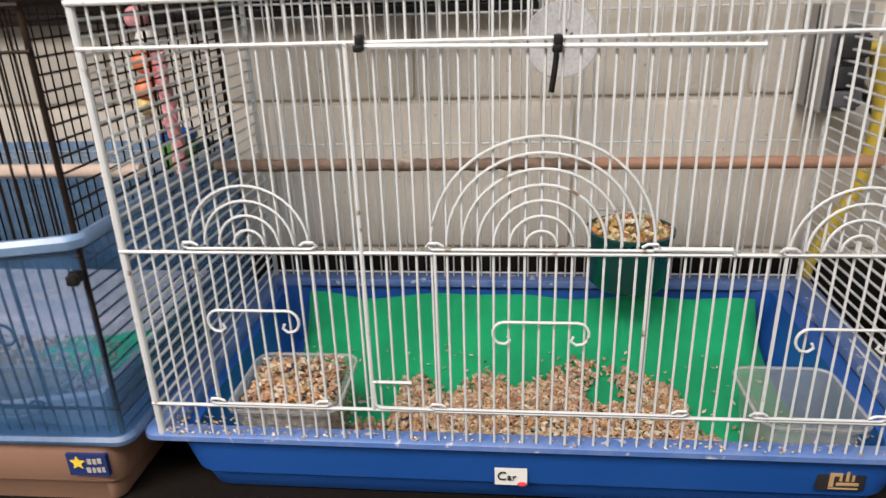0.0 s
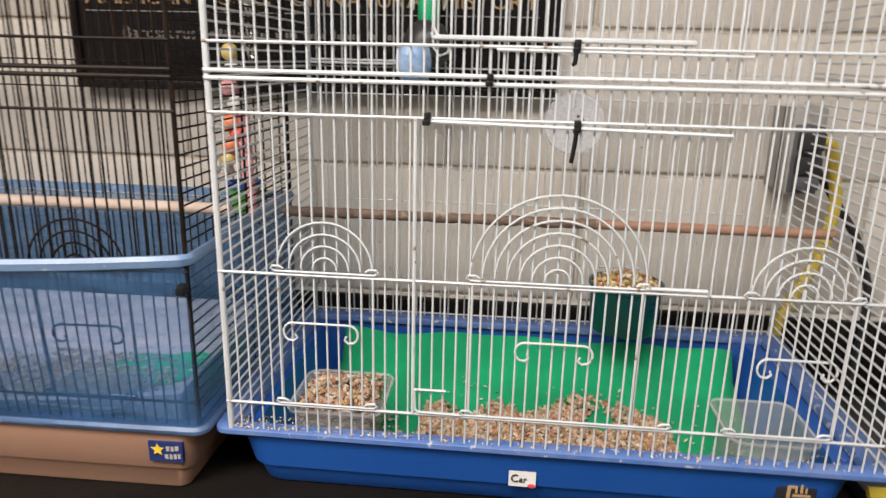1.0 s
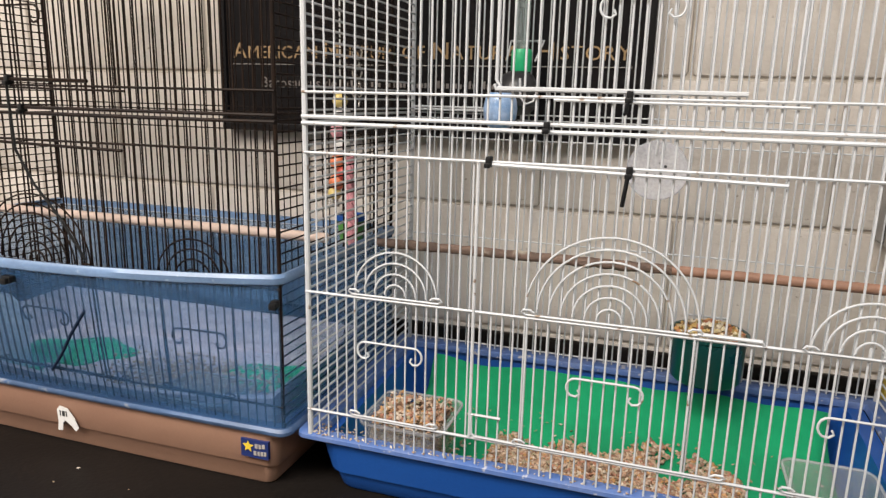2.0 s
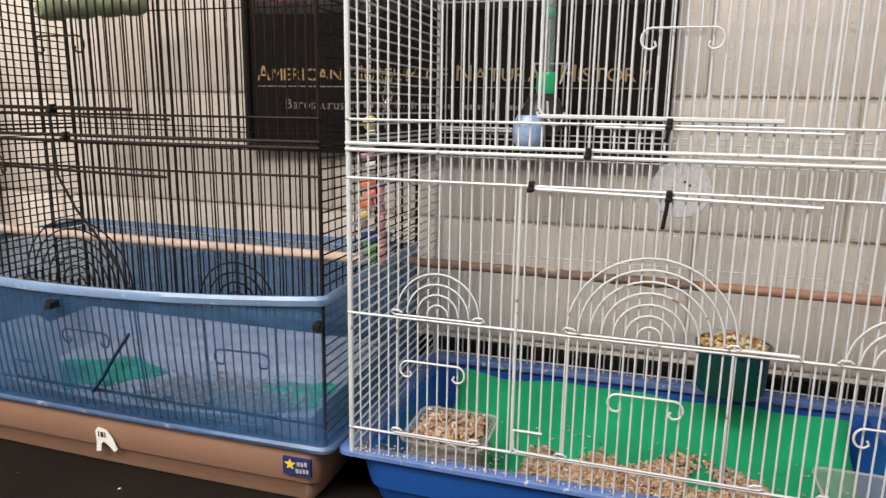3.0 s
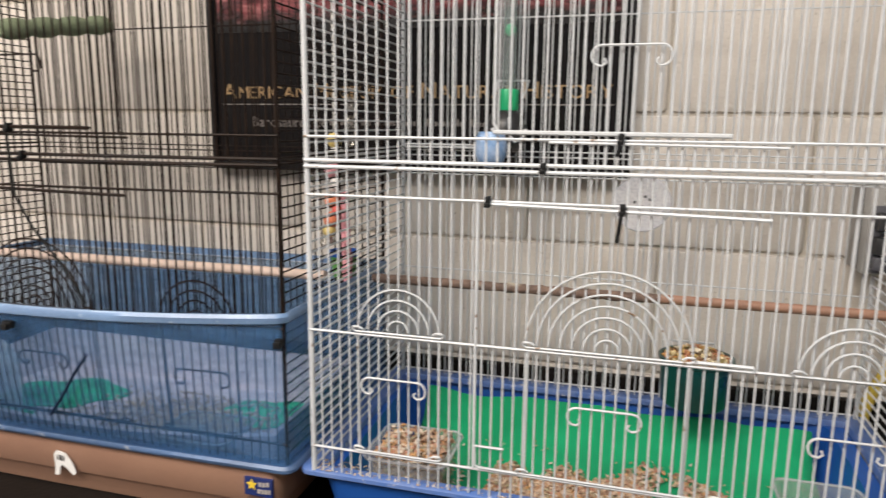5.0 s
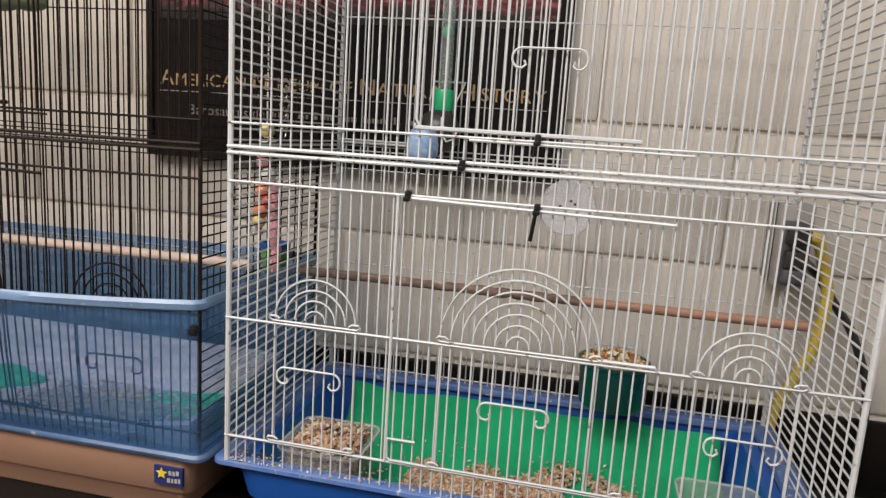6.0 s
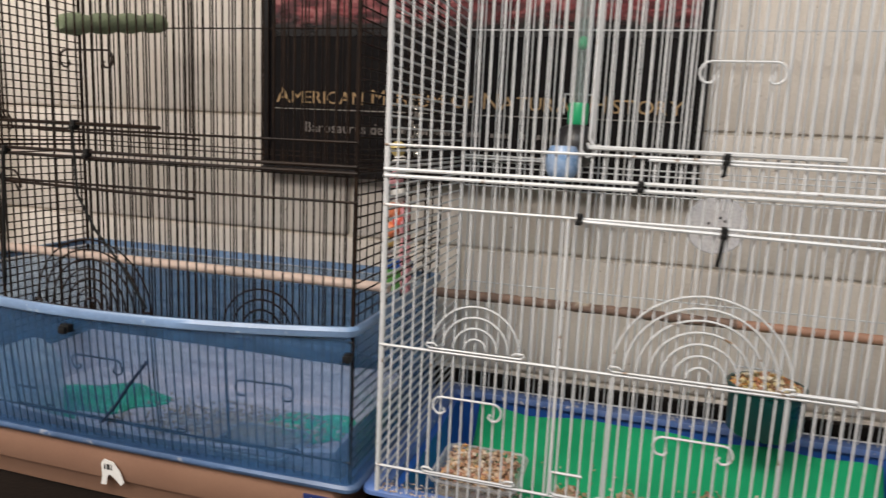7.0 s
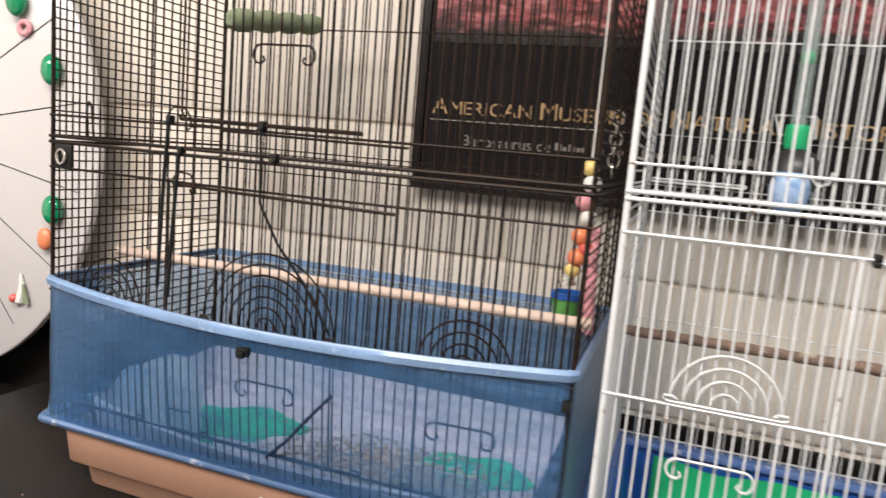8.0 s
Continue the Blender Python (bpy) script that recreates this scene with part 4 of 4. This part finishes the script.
for keys in ([(-0.806, 1.264), (-0.812, 1.18), (-0.817, 1.072)], [(-0.790, 1.229), (-0.796, 1.15), (-0.801, 1.062)],
             [(-0.682, 1.262), (-0.679, 1.184), (-0.655, 1.143), (-0.620, 1.104), (-0.586, 1.053)]):
    solo("strap", Geo().tube([(x, front_y(x) - 0.008, z) for x, z in keys], 0.0024 if len(keys) == 3 else 0.0017, 6), M_ZIP,
         "thin black strap hanging on the cage front", "strap", "straps on the cage front")

# small blue and green cup on the back of the black cage
KX, KY = -0.388, YB1 - 0.026
small_cup = thing("treat_cup", KX, KY, 1.03, "small green treat cup with a blue rim", "cup")
part("bowl", Geo().lathe(KX, KY, [(0.001, 1.030), (0.017, 1.031), (0.022, 1.066), (0.020, 1.066), (0.015, 1.034), (0.001, 1.034)], 20), M_CUPG, small_cup)
part("rim", Geo().lathe(KX, KY, [(0.0205, 1.0665), (0.0245, 1.067), (0.0245, 1.075), (0.0205, 1.0755), (0.0205, 1.0665)], 20), M_BLUE, small_cup)

# ---- poster ----
PX0, PX1, PZ0, PZ1, PY = -0.668, 0.046, 1.196, 1.66, 0.862
poster = thing("framed_poster", (PX0 + PX1) / 2, PY, PZ0, "black framed museum poster with gold lettering on the wall", "poster")
part("panel", Geo().box(PX0 + 0.012, PY + 0.006, PZ0 + 0.012, PX1 - 0.012, WALL_Y - 0.0045, PZ1 - 0.012), M_POSTER, poster, smooth=False)
for nm, c in (("frame_rail", (PX0, PZ0, PX1, PZ0 + 0.012)), ("frame_rail", (PX0, PZ1 - 0.012, PX1, PZ1)),
              ("frame_stile", (PX0, PZ0 + 0.0125, PX0 + 0.012, PZ1 - 0.0125)), ("frame_stile", (PX1 - 0.012, PZ0 + 0.0125, PX1, PZ1 - 0.0125))):
    part(nm, Geo().box(c[0], PY, c[1], c[2], WALL_Y - 0.004, c[3], 0.0015), M_FRAME, poster)
part("picture", Geo().box(PX0 + 0.02, PY + 0.0045, 1.425, PX1 - 0.02, PY + 0.0055, PZ1 - 0.02), M_ART, poster, "dark picture in mottled reds", smooth=False)
words("Barosaurus de", 0.0245, M_DIMINK, "subtitle", poster, -0.588, PY + 0.0045, 1.2685, 0.140, "small grey lettering", caps=False)
words("American Museum of Natural History", 0.036, M_GOLD, "title", poster, -0.643, PY + 0.0045, 1.316, 0.658, "gold capital lettering")
part("rule", Geo().box(-0.645, PY + 0.0045, 1.3055, 0.018, PY + 0.0055, 1.3068), M_GREYINK, poster, smooth=False)
x, rng = -0.442, random.Random(4)
for letters in (7, 3, 5, 5, 6, 2, 7):
    g = Geo()
    for i in range(letters):
        w = rng.uniform(0.0035, 0.006)
        h = 0.0115 if i == 0 else rng.choice((0.0065, 0.0065, 0.0075, 0.0105))
        g.box(x, PY + 0.0045, 1.272, x + w, PY + 0.0055, 1.272 + h)
        x += w + 0.0022
    part("lettering", g, M_DIMINK, poster, "small grey lettering", smooth=False)
    x += 0.009

# ---- outlet box and cords ----
outlet = thing("outlet_box", 0.39, 0.87, 1.08, "grey metal outlet box on the wall with plugs", "outlet box")
housing = part("housing", Geo().box(0.354, 0.812, 1.083, 0.397, WALL_Y - 0.004, 1.198, 0.003), M_GREY, outlet)
part("seam", Geo().box(0.3530, 0.838, 1.086, 0.3545, 0.846, 1.196), M_DARK, housing)
part("faceplate", Geo().box(0.357, 0.8095, 1.086, 0.395, 0.8115, 1.176, 0.001), M_SLATE, outlet)
for z, h, mt in ((1.092, 0.018, M_SLATE), (1.112, 0.024, M_DARK), (1.144, 0.024, M_DARK)):
    part("plug", Geo().box(0.361, 0.792, z, 0.391, 0.809, z + h, 0.003), mt, outlet)


def bend(keys, n=10):
    """A smooth line through the given places."""
    out = []
    k = [Vector(p) for p in keys]
    k = [k[0]] + k + [k[-1]]
    for i in range(1, len(k) - 2):
        for j in range(n):
            t = j / n
            out.append(0.5 * ((2 * k[i]) + (k[i + 1] - k[i - 1]) * t + (2 * k[i - 1] - 5 * k[i] + 4 * k[i + 1] - k[i + 2]) * t * t
                              + (3 * k[i] - k[i - 1] - 3 * k[i + 1] + k[i + 2]) * t ** 3))
    return out + [k[-1]]


solo("yellow_cord", Geo().tube(bend([(0.384, 0.800, 1.156), (0.402, 0.806, 1.152), (0.420, 0.825, 1.114), (0.431, 0.83, 1.080), (0.431, 0.832, 1.040), (0.424, 0.835, 0.988), (0.405, 0.838, 0.938), (0.388, 0.845, 0.88), (0.395, 0.852, 0.82), (0.41, 0.852, 0.7885)]), 0.0082, 10), M_CORD,
     "yellow extension cord plugged into the outlet box", "cord")
solo("black_cord", Geo().tube(bend([(0.385, 0.800, 1.124), (0.404, 0.84, 1.114), (0.428, 0.855, 1.090), (0.456, 0.858, 1.052), (0.482, 0.86, 1.016), (0.505, 0.86, 0.962), (0.515, 0.86, 0.92), (0.516, 0.860, 0.85), (0.51, 0.856, 0.7875)]), 0.0062, 10), M_DARK,
     "black power cord hanging from the outlet box", "cord")

# ---- black case with yellow grips ----
case = thing("tool_case", 0.58, 0.64, TABLE_Z, "black plastic case with a yellow grip on the table", "case")
part("body", Geo().box(0.392, 0.545, TABLE_Z + 0.001, 0.78, 0.80, 0.801, 0.006), M_DARK, case)
part("grip", Geo().tube(bend([(0.388, 0.549, 0.806), (0.41, 0.546, 0.8085), (0.44, 0.546, 0.808), (0.47, 0.547, 0.8085), (0.52, 0.55, 0.808)]), [0.004] + [0.0072] * 39 + [0.005], 8), M_YELLOW, case, "yellow grip")

# ---- prize wheel ----
WX, WZ, WR, WYY = -1.763, 1.2100, 0.506, 0.80
wheel = thing("prize_wheel", WX, WYY, 0.684, "round white prize wheel on a black stand, with thin spokes", "prize wheel")
disc_ring = lambda r, y: [(WX + r * math.cos(2 * math.pi * i / 96), y, WZ + r * math.sin(2 * math.pi * i / 96)) for i in range(96)]
part("board", Geo().loops([disc_ring(WR - 0.004, WYY), disc_ring(WR, WYY + 0.003), disc_ring(WR, WYY + 0.016), disc_ring(WR - 0.004, WYY + 0.018)], True, True), M_WHEEL, wheel)
for i in range(18):
    an = radians(9.5 + i * 20)
    part("spoke_line", Geo().tube([(WX + 0.04 * math.cos(an), WYY - 0.0008, WZ + 0.04 * math.sin(an)), (WX + 0.468 * math.cos(an), WYY - 0.0008, WZ + 0.468 * math.sin(an))], 0.0011, 4), M_INK, wheel)


def on_wheel(angle, r, out=0.012):
    return (WX + r * math.cos(radians(angle)), WYY - out, WZ + r * math.sin(radians(angle)))


for i, an in enumerate(range(-180, 180, 20)):
    if i % 9 in (0, 2, 4, 6, 8) and abs(an) > 45 or an in (40, 20, -20):
        part("egg", Geo().ball(on_wheel(an + {20: -2, -20: 3.5}.get(an, -2), 0.43 if an < 30 else 0.41), 0.0218, 1, 0.7, 1.3, 18), M_GEM, wheel, "glossy green egg ornament")
part("egg", Geo().ball(on_wheel(-24.5, 0.432), 0.0165, 1, 0.6, 1.3), M_ORANGE, wheel, "orange ornament")
c = on_wheel(-41, 0.436, 0.004)
part("card_figure", Geo().tube([(c[0] - 0.010, c[1], c[2] - 0.026), (c[0] - 0.002, c[1], c[2]), (c[0] - 0.007, c[1], c[2] + 0.030)], [0.010, 0.007, 0.002], 8), M_PAPER, wheel, "small white folded card")
part("card_figure", Geo().tube([(c[0] + 0.012, c[1] - 0.003, c[2] - 0.027), (c[0] + 0.003, c[1] - 0.003, c[2] + 0.010)], [0.006, 0.003], 8), M_ROLL, wheel, "small green card leaf")
part("berry", Geo().ball((c[0] - 0.018, c[1] - 0.006, c[2] - 0.02), 0.009), M_REDB, wheel)
c = on_wheel(33, 0.40, 0.006)
part("ring_charm", Geo().tube([(c[0] + 0.013 * math.cos(radians(a)), c[1], c[2] - 0.012 + 0.011 * math.sin(radians(a))) for a in range(0, 360, 24)], 0.005, 7, closed=True), M_ROPE, wheel, "pink ring charm")
part("hub", Geo().ball((WX, WYY - 0.006, WZ), 0.03, 1, 0.4, 1), M_DARK, wheel)
part("post", Geo().box(WX - 0.03, WYY + 0.0185, 0.6845, WX + 0.03, WYY + 0.045, WZ + 0.05, 0.003), M_DARK, wheel)
part("foot", Geo().box(WX - 0.2, WYY - 0.1, 0.6845, WX + 0.2, WYY - 0.004, 0.706, 0.004), M_DARK, wheel)

solo("table_crumbs", scatter(Geo(), 80, lambda r: (r.uniform(-1.28, 0.45), r.uniform(0.30, 0.46), TABLE_Z + 0.001), 0.0022, random.Random(31), 0.4), M_HUSK,
     "pale crumbs scattered on the black table", "crumbs", kind="stuff", smooth=False)

# ---- wall blocks ----
JZ, JX, BH, BL = 1.0905, 0.097, 0.2032, 0.4064
block = Geo().box(-BL / 2 + 0.002, WALL_Y - 0.0045, 0.002, BL / 2 - 0.002, WALL_Y + 0.016, BH - 0.002, 0.0075).mesh("block", M_WALL)
for row in range(-5, 8):
    z = JZ + BH * row
    shift = JX if row % 2 else JX + BL / 2
    for col in range(-8, 6):
        x = shift + BL * (col + 0.5)
        if x - BL / 2 > -3.2 and x + BL / 2 < 2.4 and z > 0 and z + BH < 2.7:
            ob = under(new("block", block), wall)
            ob.location = (x, 0, z)
